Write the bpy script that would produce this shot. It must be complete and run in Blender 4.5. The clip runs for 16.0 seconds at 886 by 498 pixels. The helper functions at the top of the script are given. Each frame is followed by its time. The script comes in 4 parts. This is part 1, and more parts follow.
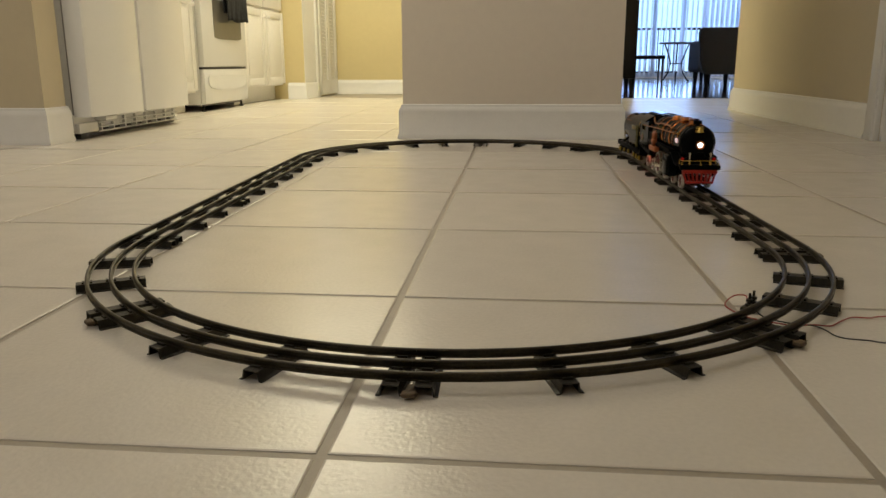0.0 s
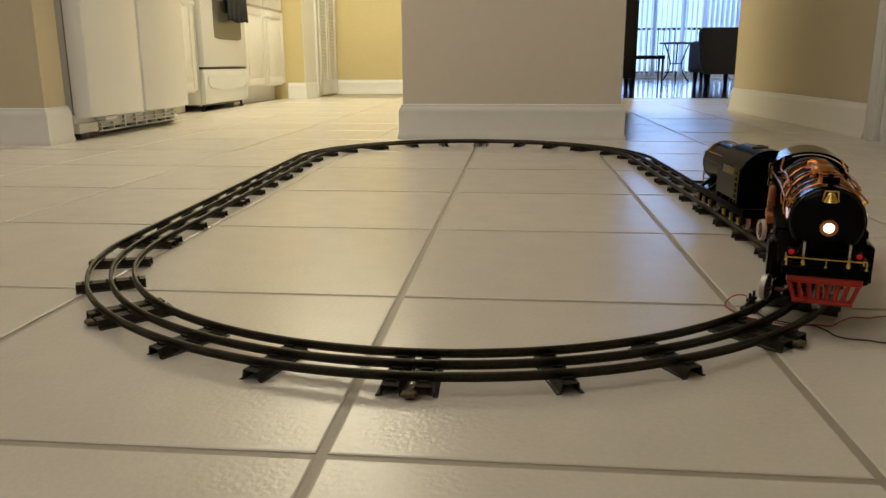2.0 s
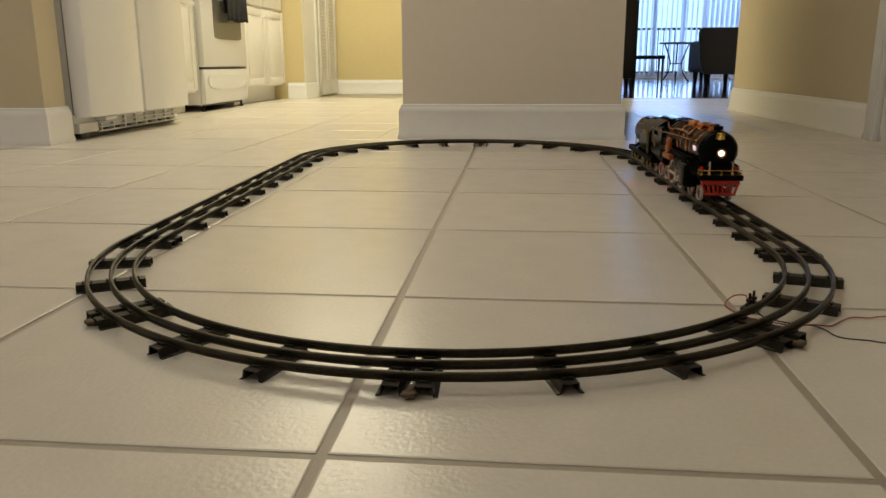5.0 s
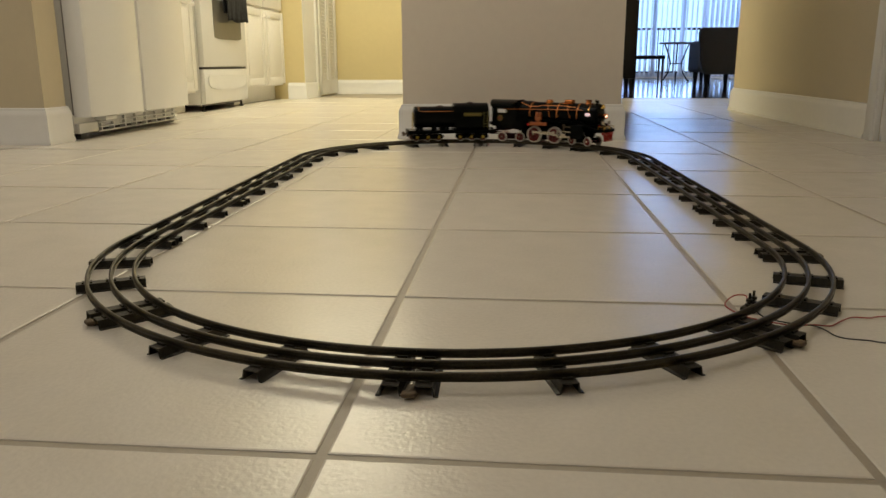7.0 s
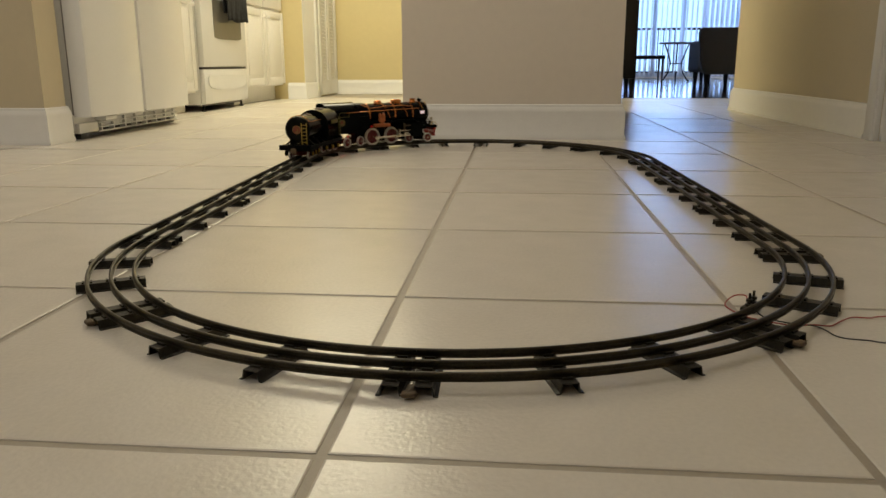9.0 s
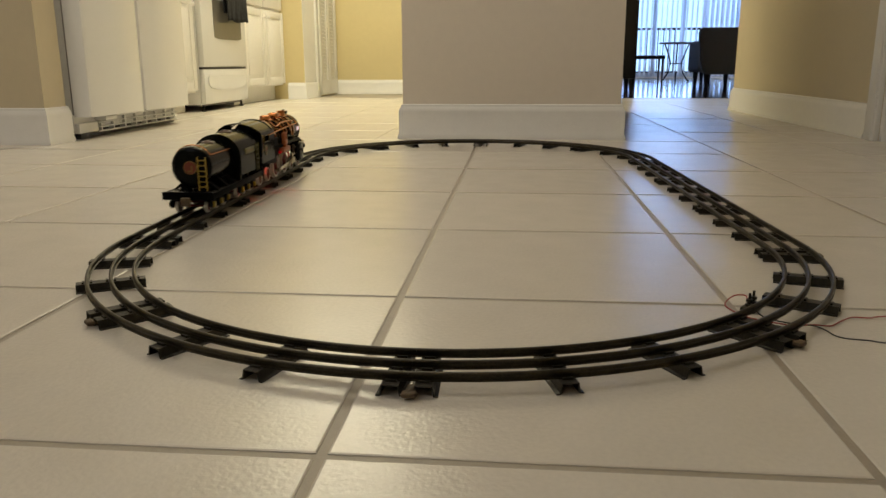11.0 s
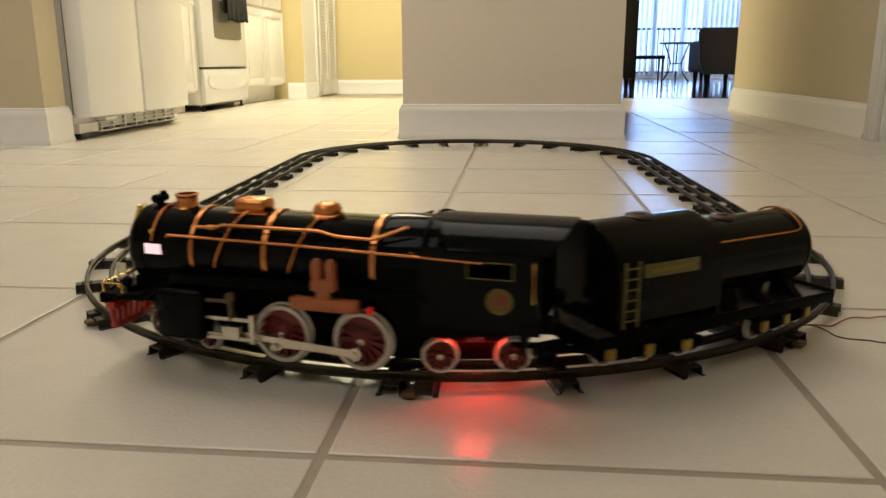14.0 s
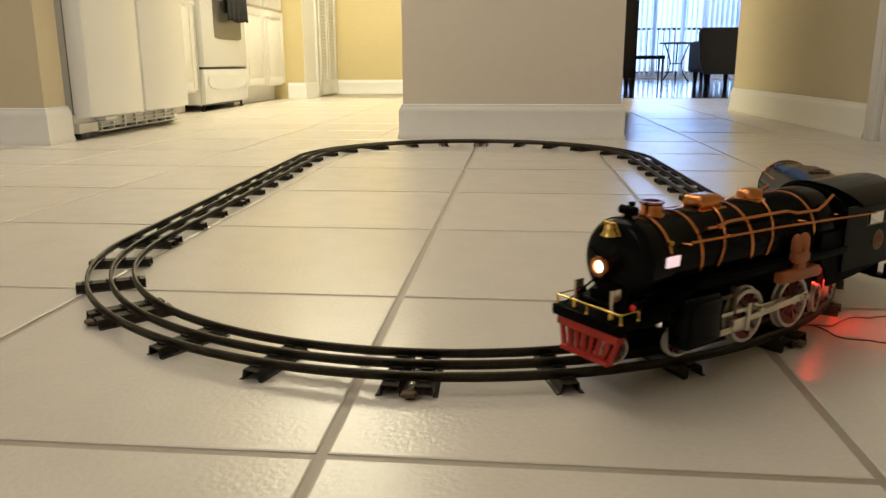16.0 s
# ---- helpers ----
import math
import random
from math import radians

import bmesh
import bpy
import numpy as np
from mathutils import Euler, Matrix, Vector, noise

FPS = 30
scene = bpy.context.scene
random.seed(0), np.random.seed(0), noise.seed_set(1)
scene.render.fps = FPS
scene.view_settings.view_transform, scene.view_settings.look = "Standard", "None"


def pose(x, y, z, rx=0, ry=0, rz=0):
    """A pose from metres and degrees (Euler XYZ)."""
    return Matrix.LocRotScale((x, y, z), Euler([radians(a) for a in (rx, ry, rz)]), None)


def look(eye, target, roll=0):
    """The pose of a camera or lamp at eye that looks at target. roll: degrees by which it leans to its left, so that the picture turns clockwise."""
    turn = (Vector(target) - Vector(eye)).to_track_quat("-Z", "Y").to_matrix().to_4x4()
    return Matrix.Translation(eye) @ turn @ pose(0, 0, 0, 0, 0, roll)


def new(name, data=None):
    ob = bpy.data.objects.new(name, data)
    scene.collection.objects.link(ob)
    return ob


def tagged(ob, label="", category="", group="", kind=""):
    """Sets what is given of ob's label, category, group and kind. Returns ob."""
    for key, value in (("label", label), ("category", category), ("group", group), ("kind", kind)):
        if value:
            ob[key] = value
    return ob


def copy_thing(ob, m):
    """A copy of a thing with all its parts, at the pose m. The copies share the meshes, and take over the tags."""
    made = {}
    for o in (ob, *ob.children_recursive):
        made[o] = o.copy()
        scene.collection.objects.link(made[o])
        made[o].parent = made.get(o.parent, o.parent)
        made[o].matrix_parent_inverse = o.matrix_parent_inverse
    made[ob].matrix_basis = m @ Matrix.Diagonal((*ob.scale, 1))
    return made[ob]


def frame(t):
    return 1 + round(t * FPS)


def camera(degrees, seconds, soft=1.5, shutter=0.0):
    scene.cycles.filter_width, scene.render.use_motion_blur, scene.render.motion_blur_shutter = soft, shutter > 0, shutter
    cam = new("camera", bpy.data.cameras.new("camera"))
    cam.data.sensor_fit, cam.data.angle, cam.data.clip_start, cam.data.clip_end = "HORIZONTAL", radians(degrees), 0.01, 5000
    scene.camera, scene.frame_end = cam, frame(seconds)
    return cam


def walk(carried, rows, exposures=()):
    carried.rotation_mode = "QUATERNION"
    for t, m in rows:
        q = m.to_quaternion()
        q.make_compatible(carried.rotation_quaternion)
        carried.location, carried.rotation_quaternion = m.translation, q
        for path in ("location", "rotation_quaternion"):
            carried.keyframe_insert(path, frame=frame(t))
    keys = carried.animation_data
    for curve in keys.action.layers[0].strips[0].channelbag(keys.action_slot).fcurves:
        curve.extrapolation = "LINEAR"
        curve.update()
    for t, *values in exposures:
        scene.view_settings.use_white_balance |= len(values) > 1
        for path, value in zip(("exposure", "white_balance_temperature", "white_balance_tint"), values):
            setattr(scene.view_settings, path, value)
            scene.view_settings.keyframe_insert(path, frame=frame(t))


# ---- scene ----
EYE = Vector((0.1431, -0.5140, 0.2882))
AIM = Vector((-0.09339, 0.96723, -0.23610))
cam = camera(60.15, 16.0, soft=1.5, shutter=0.5)
walk(cam, [(0.0, look(EYE, EYE + AIM, -0.17)), (16.0, look(EYE, EYE + AIM, -0.17))], exposures=((0.0, 0.0), (12.5, 0.0), (13.5, 0.3), (14.5, 0.58), (15.5, 0.58), (16.0, 0.42)))

# ---- world and light ----
world = bpy.data.worlds.new("sky")
scene.world = world
world.use_nodes = True
sky = world.node_tree.nodes.new("ShaderNodeTexSky")
sky.sky_type, sky.sun_disc = "NISHITA", False
sky.sun_elevation, sky.sun_rotation = radians(50), radians(200)
world.node_tree.links.new(sky.outputs[0], world.node_tree.nodes["Background"].inputs[0])
world.node_tree.nodes["Background"].inputs[1].default_value = 0.08


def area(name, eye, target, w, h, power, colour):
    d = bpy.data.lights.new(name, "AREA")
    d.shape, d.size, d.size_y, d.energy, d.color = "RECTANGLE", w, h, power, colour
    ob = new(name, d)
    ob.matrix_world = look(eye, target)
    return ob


sun = bpy.data.lights.new("sun", "SUN")
sun.energy, sun.angle, sun.color = 2.5, radians(0.5), (1, 0.95, 0.88)
new("sun", sun).matrix_world = look((0, 0, 30), (-6, -16, 0))
# Kitchen lamp is out of view; foyer and entry lamps are added unseen fill.
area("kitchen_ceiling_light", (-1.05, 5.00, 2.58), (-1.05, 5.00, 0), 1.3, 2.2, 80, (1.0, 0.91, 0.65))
area("foyer_fill_light", (-0.80, 1.40, 2.58), (-0.80, 1.40, 0), 2.0, 1.6, 22.5, (1.0, 0.91, 0.79))
area("entry_fill_light", (-1.5, -1.4, 2.58), (-1.5, -1.4, 0), 1.6, 1.6, 13.5, (0.98, 0.96, 0.96))
area("living_window_light", (3.2, 14.35, 1.3), (3.2, 0, 1.0), 4.4, 2.2, 110, (0.28, 0.48, 1.0))


# ---- materials ----
def mat(name, colour, rough=0.5, metal=0.0, scale=40.0, vary=0.12, bump=0.05, fine=6.0, rand=0.0, coat=0.0, emit=None, power=0.0, rough_vary=0.15, ior=1.5, fine_bump=False):
    m = bpy.data.materials.new(name)
    m.use_nodes = True
    nt = m.node_tree
    b = nt.nodes["Principled BSDF"]
    b.inputs["Metallic"].default_value, b.inputs["Coat Weight"].default_value = metal, coat
    b.inputs["IOR"].default_value = ior
    tc = nt.nodes.new("ShaderNodeTexCoord")
    n1, n2 = nt.nodes.new("ShaderNodeTexNoise"), nt.nodes.new("ShaderNodeTexNoise")
    n1.inputs["Scale"].default_value, n2.inputs["Scale"].default_value = scale, scale * fine
    n1.inputs["Detail"].default_value, n2.inputs["Detail"].default_value = 4, 3
    for n in (n1, n2):
        nt.links.new(tc.outputs["Object"], n.inputs["Vector"])
    mix = nt.nodes.new("ShaderNodeMath")
    mix.operation = "ADD"
    nt.links.new(n1.outputs["Fac"], mix.inputs[0])
    nt.links.new(n2.outputs["Fac"], mix.inputs[1])
    ramp = nt.nodes.new("ShaderNodeMapRange")
    ramp.inputs["From Min"].default_value, ramp.inputs["From Max"].default_value = 0.6, 1.4
    ramp.inputs["To Min"].default_value, ramp.inputs["To Max"].default_value = 1 - vary, 1 + vary
    nt.links.new(mix.outputs[0], ramp.inputs["Value"])
    val = ramp.outputs[0]
    if rand:
        oi = nt.nodes.new("ShaderNodeObjectInfo")
        rr = nt.nodes.new("ShaderNodeMapRange")
        rr.inputs["To Min"].default_value, rr.inputs["To Max"].default_value = 1 - rand, 1 + rand
        nt.links.new(oi.outputs["Random"], rr.inputs["Value"])
        mm = nt.nodes.new("ShaderNodeMath")
        mm.operation = "MULTIPLY"
        nt.links.new(val, mm.inputs[0])
        nt.links.new(rr.outputs[0], mm.inputs[1])
        val = mm.outputs[0]
    hsv = nt.nodes.new("ShaderNodeHueSaturation")
    hsv.inputs["Color"].default_value = (*colour, 1)
    nt.links.new(val, hsv.inputs["Value"])
    nt.links.new(hsv.outputs[0], b.inputs["Base Color"])
    rg = nt.nodes.new("ShaderNodeMapRange")
    rg.inputs["From Min"].default_value, rg.inputs["From Max"].default_value = 0.0, 1.0
    rg.inputs["To Min"].default_value, rg.inputs["To Max"].default_value = rough * (1 - rough_vary), min(1, rough * (1 + rough_vary))
    nt.links.new(n1.outputs["Fac"], rg.inputs["Value"])
    nt.links.new(rg.outputs[0], b.inputs["Roughness"])
    if bump:
        bp = nt.nodes.new("ShaderNodeBump")
        bp.inputs["Strength"].default_value, bp.inputs["Distance"].default_value = bump, 0.002
        nt.links.new(n2.outputs["Fac"] if fine_bump else mix.outputs[0], bp.inputs["Height"])
        nt.links.new(bp.outputs[0], b.inputs["Normal"])
    if emit:
        b.inputs["Emission Color"].default_value, b.inputs["Emission Strength"].default_value = (*emit, 1), power
    return m


TILE = mat("glazed_tile", (0.66, 0.615, 0.53), 0.255, scale=14, vary=0.05, bump=0.22, fine=13, rand=0.025, rough_vary=0.10, fine_bump=True)
GROUT = mat("grout", (0.36, 0.315, 0.245), 0.5, scale=60, vary=0.07, bump=0.06, rough_vary=0.04)
WOODFLOOR = mat("dark_wood_floor", (0.05, 0.034, 0.028), 0.11, scale=6, vary=0.3, bump=0.05, rand=0.2)
YELLOW = mat("yellow_wall_paint", (0.66, 0.56, 0.30), 0.6, scale=30, vary=0.03, bump=0.12, fine=8)
# Greyer, less saturated wall tone for the divider and the outer walls.
BEIGE = mat("beige_wall_tone", (0.76, 0.69, 0.59), 0.6, scale=30, vary=0.03, bump=0.12, fine=8)
HALL = mat("pale_yellow_wall_paint", (0.62, 0.54, 0.375), 0.6, scale=30, vary=0.03, bump=0.12, fine=8)
WHITE = mat("white_trim_paint", (0.80, 0.79, 0.75), 0.38, scale=25, vary=0.03, bump=0.05)
CEIL = mat("ceiling_paint", (0.75, 0.73, 0.68), 0.8, scale=40, vary=0.04, bump=0.2)
ENAMEL = mat("white_appliance_enamel", (0.78, 0.78, 0.76), 0.24, scale=90, vary=0.015, bump=0.015, fine=4)
CABINET = mat("white_cabinet_paint", (0.82, 0.80, 0.75), 0.35, scale=30, vary=0.03, bump=0.04)
PLASTIC_GREY = mat("grey_plastic", (0.30, 0.29, 0.27), 0.5, scale=80)
PLASTIC_DARK = mat("dark_plastic", (0.02, 0.02, 0.02), 0.45, scale=80)
OVENGLASS = mat("oven_glass", (0.16, 0.15, 0.13), 0.12, scale=10, vary=0.05, bump=0)
TOWEL = mat("black_towel", (0.012, 0.012, 0.014), 0.95, scale=160, vary=0.4, bump=0.8)
RAIL = mat("aged_steel_rail", (0.032, 0.025, 0.012), 0.40, metal=0.5, scale=70, vary=0.6, bump=0.1, rough_vary=0.3)
TIE = mat("black_tin_tie", (0.028, 0.024, 0.015), 0.45, metal=0.3, scale=120, vary=0.7, bump=0.15)
CLIP = mat("rusty_clip", (0.12, 0.085, 0.05), 0.6, metal=0.5, scale=150, vary=0.5, bump=0.3)
BLACK = mat("black_loco_enamel", (0.0030, 0.0036, 0.0032), 0.10, scale=90, vary=0.3, bump=0.03, ior=1.17)
TENDER_BLACK = mat("black_tender_enamel", (0.0036, 0.0042, 0.0032), 0.13, scale=90, vary=0.3, bump=0.03, ior=1.19)
MATTE = mat("black_frame_paint", (0.0030, 0.0032, 0.0030), 0.42, scale=120, vary=0.3, bump=0.05, ior=1.09)
COPPER = mat("polished_copper", (0.60, 0.235, 0.075), 0.25, metal=1.0, scale=120, vary=0.15, bump=0.04, rough_vary=0.12)
COPPER_PAINT = mat("copper_paint", (0.36, 0.105, 0.032), 0.38, scale=90, vary=0.1, bump=0.05)
BRASS = mat("polished_brass", (0.75, 0.52, 0.14), 0.24, metal=1.0, scale=120, vary=0.15, bump=0.04)
NICKEL = mat("nickel_plate", (0.66, 0.61, 0.51), 0.24, metal=0.9, scale=120, vary=0.1, bump=0.03)
RIM = mat("nickel_tyre", (0.62, 0.59, 0.53), 0.38, metal=0.5, scale=120, vary=0.1, bump=0.03)
RED = mat("red_enamel", (0.13, 0.006, 0.006), 0.42, scale=90, vary=0.15, bump=0.04)
PILOTRED = mat("bright_red_enamel", (0.42, 0.022, 0.012), 0.35, scale=90, vary=0.15, bump=0.04)
YELLOWTIN = mat("yellow_brass_tin", (0.36, 0.25, 0.03), 0.4, metal=0.2, scale=120, vary=0.15)
OLIVE = mat("olive_brass_plate", (0.12, 0.105, 0.02), 0.4, metal=0.3, scale=120, vary=0.15)
DECAL_RED = mat("orange_decal", (0.17, 0.030, 0.010), 0.5, scale=120)
# Deck plate is greyer and glossier than the black frame paint.
DECK_PLATE = mat("grey_tin_deck", (0.055, 0.052, 0.048), 0.24, metal=0.3, scale=90, vary=0.4, bump=0.05, rough_vary=0.15)
# Dark truck paint with the firebox lamp's red light put into its colour.
RED_LIT = mat("red_lit_frame_paint", (0.016, 0.002, 0.002), 0.45, scale=90, vary=0.2, bump=0.04, ior=1.15)
CAP_BROWN = mat("browned_copper_cap", (0.065, 0.034, 0.020), 0.45, metal=0.4, scale=150, vary=0.4, bump=0.1)
DECAL_GOLD = mat("gold_decal", (0.20, 0.12, 0.02), 0.5, scale=120)
LAMP = mat("lit_headlamp", (0.9, 0.88, 0.8), 0.3, emit=(1.0, 0.95, 0.88), power=4.0)
PLATE = mat("lit_number_plate", (0.8, 0.6, 0.6), 0.4, emit=(1.0, 0.72, 0.76), power=0.60)
GLOW = mat("red_firebox_glow", (0.6, 0.02, 0.02), 0.4, emit=(1.0, 0.035, 0.02), power=38.0)
MARKER = mat("red_marker_lens", (0.22, 0.008, 0.008), 0.2, emit=(1.0, 0.03, 0.02), power=0.16)
WIRE_RED = mat("red_wire", (0.30, 0.03, 0.025), 0.5, scale=100)
WIRE_BLACK = mat("black_wire", (0.02, 0.018, 0.018), 0.5, scale=100)
ESPRESSO = mat("espresso_wood", (0.012, 0.010, 0.010), 0.35, scale=20, vary=0.3)
UPHOLSTERY = mat("dark_upholstery", (0.16, 0.155, 0.165), 0.9, scale=90, vary=0.3, bump=0.3)
UPHOLSTERY_PALE = mat("grey_upholstery", (0.80, 0.81, 0.84), 0.9, scale=90, vary=0.2, bump=0.3)
BLIND = mat("white_vinyl_blind", (0.80, 0.82, 0.84), 0.5, scale=30, vary=0.03, bump=0.02)
FRAME = mat("white_window_frame", (0.55, 0.56, 0.58), 0.4, scale=30, vary=0.03, bump=0.02)
IRON = mat("dark_iron", (0.02, 0.02, 0.022), 0.4, metal=0.4, scale=80)
CONCRETE = mat("balcony_concrete", (0.35, 0.34, 0.32), 0.85, scale=12, vary=0.15, bump=0.2)
BACKDROP = mat("bright_hazy_sky", (0.6, 0.8, 1.0), 1.0, bump=0, emit=(0.44, 0.68, 1.0), power=1.9)
GROUNDM = mat("distant_ground", (0.10, 0.12, 0.07), 0.9, scale=0.02, vary=0.3, bump=0)
_b = BLIND.node_tree
_tr, _mx = _b.nodes.new("ShaderNodeBsdfTranslucent"), _b.nodes.new("ShaderNodeMixShader")
_tr.inputs["Color"].default_value = (0.80, 0.84, 0.88, 1)
_mx.inputs[0].default_value = 0.38
_b.links.new(_b.nodes["Principled BSDF"].outputs[0], _mx.inputs[1])
_b.links.new(_tr.outputs[0], _mx.inputs[2])
_b.links.new(_mx.outputs[0], _b.nodes["Material Output"].inputs[0])
GLASS = bpy.data.materials.new("window_glass")
GLASS.use_nodes = True
_g = GLASS.node_tree.nodes["Principled BSDF"]
_g.inputs["Transmission Weight"].default_value, _g.inputs["Roughness"].default_value, _g.inputs["IOR"].default_value = 1.0, 0.0, 1.45


# ---- mesh helpers ----
def join(bm, tmp, m=None):
    if m is not None:
        bmesh.ops.transform(tmp, matrix=m, verts=tmp.verts)
    me = bpy.data.meshes.new("tmp")
    tmp.to_mesh(me)
    tmp.free()
    bm.from_mesh(me)
    bpy.data.meshes.remove(me)


def box(bm, x0, x1, y0, y1, z0, z1, bev=0.0, mi=0, m=None, seg=2):
    t = bmesh.new()
    bmesh.ops.create_cube(t, size=1)
    bmesh.ops.transform(t, matrix=Matrix.Translation(((x0 + x1) / 2, (y0 + y1) / 2, (z0 + z1) / 2)) @ Matrix.Diagonal((abs(x1 - x0), abs(y1 - y0), abs(z1 - z0), 1)), verts=t.verts)
    if bev:
        bmesh.ops.bevel(t, geom=t.edges[:], offset=bev, segments=seg, affect="EDGES", profile=0.5)
    for f in t.faces:
        f.material_index = mi
    join(bm, t, m)


def rod(bm, a, b, r, n=12, mi=0, r2=None):
    a, b = Vector(a), Vector(b)
    t = bmesh.new()
    bmesh.ops.create_cone(t, cap_ends=True, segments=n, radius1=r, radius2=r if r2 is None else r2, depth=(b - a).length)
    for f in t.faces:
        f.material_index = mi
    join(bm, t, Matrix.Translation((a + b) / 2) @ (b - a).to_track_quat("Z", "Y").to_matrix().to_4x4())


def tube(bm, pts, r, n=8, mi=0, closed=False):
    """A round tube along the points."""
    pts = [Vector(p) for p in pts]
    rings = []
    for i, p in enumerate(pts):
        if closed:
            d = pts[(i + 1) % len(pts)] - pts[i - 1]
        else:
            d = pts[min(i + 1, len(pts) - 1)] - pts[max(i - 1, 0)]
        q = d.to_track_quat("Z", "Y")
        rings.append([bm.verts.new(p + q @ Vector((r * math.cos(2 * math.pi * k / n), r * math.sin(2 * math.pi * k / n), 0))) for k in range(n)])
    for i in range(len(rings) - (0 if closed else 1)):
        a, b = rings[i], rings[(i + 1) % len(rings)]
        best = min(range(n), key=lambda s: (a[0].co - b[s].co).length) if closed and i == len(rings) - 1 else 0
        for k in range(n):
            bm.faces.new((a[k], a[(k + 1) % n], b[(k + 1 + best) % n], b[(k + best) % n])).material_index = mi
    if not closed:
        bm.faces.new(rings[0][::-1]).material_index = mi
        bm.faces.new(rings[-1]).material_index = mi


def lathe(bm, profile, axis, origin, n=32, mi=0, arc=(0, 360)):
    """Turns (distance along the axis, radius) pairs round an axis "x", "y" or "z"."""
    o = Vector(origin)
    full = arc[1] - arc[0] >= 360
    cnt = n if full else n + 1

    def at(d, r, k):
        a = radians(arc[0] + (arc[1] - arc[0]) * k / n)
        u, v = r * math.cos(a), r * math.sin(a)
        return o + Vector({"x": (d, u, v), "y": (v, d, u), "z": (u, v, d)}[axis])
    rings = []
    for d, r in profile:
        rings.append([bm.verts.new(at(d, max(r, 1e-5), k)) for k in range(cnt)])
    for a, b in zip(rings, rings[1:]):
        for k in range(n):
            bm.faces.new((a[k], a[(k + 1) % cnt], b[(k + 1) % cnt], b[k])).material_index = mi
    if full:
        for ring in (rings[0], rings[-1]):
            bm.faces.new(ring).material_index = mi


def prism(bm, outline, axis, d0, d1, mi=0):
    """Extrudes an outline of (u, v) pairs along "x" (u=y, v=z), "y" (u=x, v=z) or "z" (u=x, v=y)."""
    f = {"x": lambda u, v, d: (d, u, v), "y": lambda u, v, d: (u, d, v), "z": lambda u, v, d: (u, v, d)}[axis]
    a = [bm.verts.new(f(u, v, d0)) for u, v in outline]
    b = [bm.verts.new(f(u, v, d1)) for u, v in outline]
    bm.faces.new(a).material_index = mi
    bm.faces.new(b[::-1]).material_index = mi
    for k in range(len(a)):
        j = (k + 1) % len(a)
        bm.faces.new((a[j], a[k], b[k], b[j])).material_index = mi


def sweep(bm, path, section, mi=0, closed=False):
    """Sweeps a section of (side, up) pairs along level points (x, y)."""
    pts = [Vector((*p, 0)) for p in path]
    rings = []
    for i, p in enumerate(pts):
        d = pts[min(i + 1, len(pts) - 1)] - pts[max(i - 1, 0)]
        if 0 < i < len(pts) - 1:
            d1, d2 = (pts[i] - pts[i - 1]).normalized(), (pts[i + 1] - pts[i]).normalized()
            d = d1 + d2
        d.normalize()
        side = Vector((-d.y, d.x, 0))
        k = 1.0
        if 0 < i < len(pts) - 1:
            k = 1 / max(0.3, d.dot(d1))
        rings.append([bm.verts.new(p + side * (s * k) + Vector((0, 0, u))) for s, u in section])
    n = len(section)
    for a, b in zip(rings, rings[1:]):
        for k in range(n):
            bm.faces.new((a[k], a[(k + 1) % n], b[(k + 1) % n], b[k])).material_index = mi
    bm.faces.new(rings[0]).material_index = mi
    bm.faces.new(rings[-1][::-1]).material_index = mi


def finish(bm, name, mats, smooth=True):
    bmesh.ops.recalc_face_normals(bm, faces=bm.faces)
    me = bpy.data.meshes.new(name)
    bm.to_mesh(me)
    bm.free()
    for m in (mats if isinstance(mats, (list, tuple)) else [mats]):
        me.materials.append(m)
    if smooth:
        me.polygons.foreach_set("use_smooth", [True] * len(me.polygons))
        me.set_sharp_from_angle(angle=radians(38))
    return me


def part(name, bm, mats, parent=None, label="", smooth=True):
    ob = new(name, finish(bm, name, mats, smooth))
    if parent is not None:
        ob.parent = parent
    if label:
        ob["label"] = label
    return ob


def thing(name, label, category, m=None, group="", kind=""):
    ob = new(name)
    ob.empty_display_size = 0.05
    if m is not None:
        ob.matrix_world = m
    return tagged(ob, label, category, group, kind)


def made(fn, *args, **kw):
    bm = bmesh.new()
    fn(bm, *args, **kw)
    return bm


# ---- the rooms ----
T = 0.4064
BASE_H = 0.134


def wall(name, x0, x1, y0, y1, material, z0=0.0, z1=2.6, holes=()):
    """A wall as a solid; holes are (a0, a1, z0, z1) along its longer side."""
    bm = bmesh.new()
    along_x = (x1 - x0) > (y1 - y0)
    lo, hi = (x0, x1) if along_x else (y0, y1)
    cuts, at = [], lo
    for a0, a1, h0, h1 in sorted(holes):
        cuts.append((at, a0, z0, z1))
        if h0 > z0 + 0.001:
            cuts.append((a0, a1, z0, h0))
        if h1 < z1 - 0.001:
            cuts.append((a0, a1, h1, z1))
        at = a1
    cuts.append((at, hi, z0, z1))
    for a0, a1, b0, b1 in cuts:
        if along_x:
            box(bm, a0, a1, y0, y1, b0, b1)
        else:
            box(bm, x0, x1, a0, a1, b0, b1)
    return tagged(part(name, bm, material, smooth=False), kind="structure")


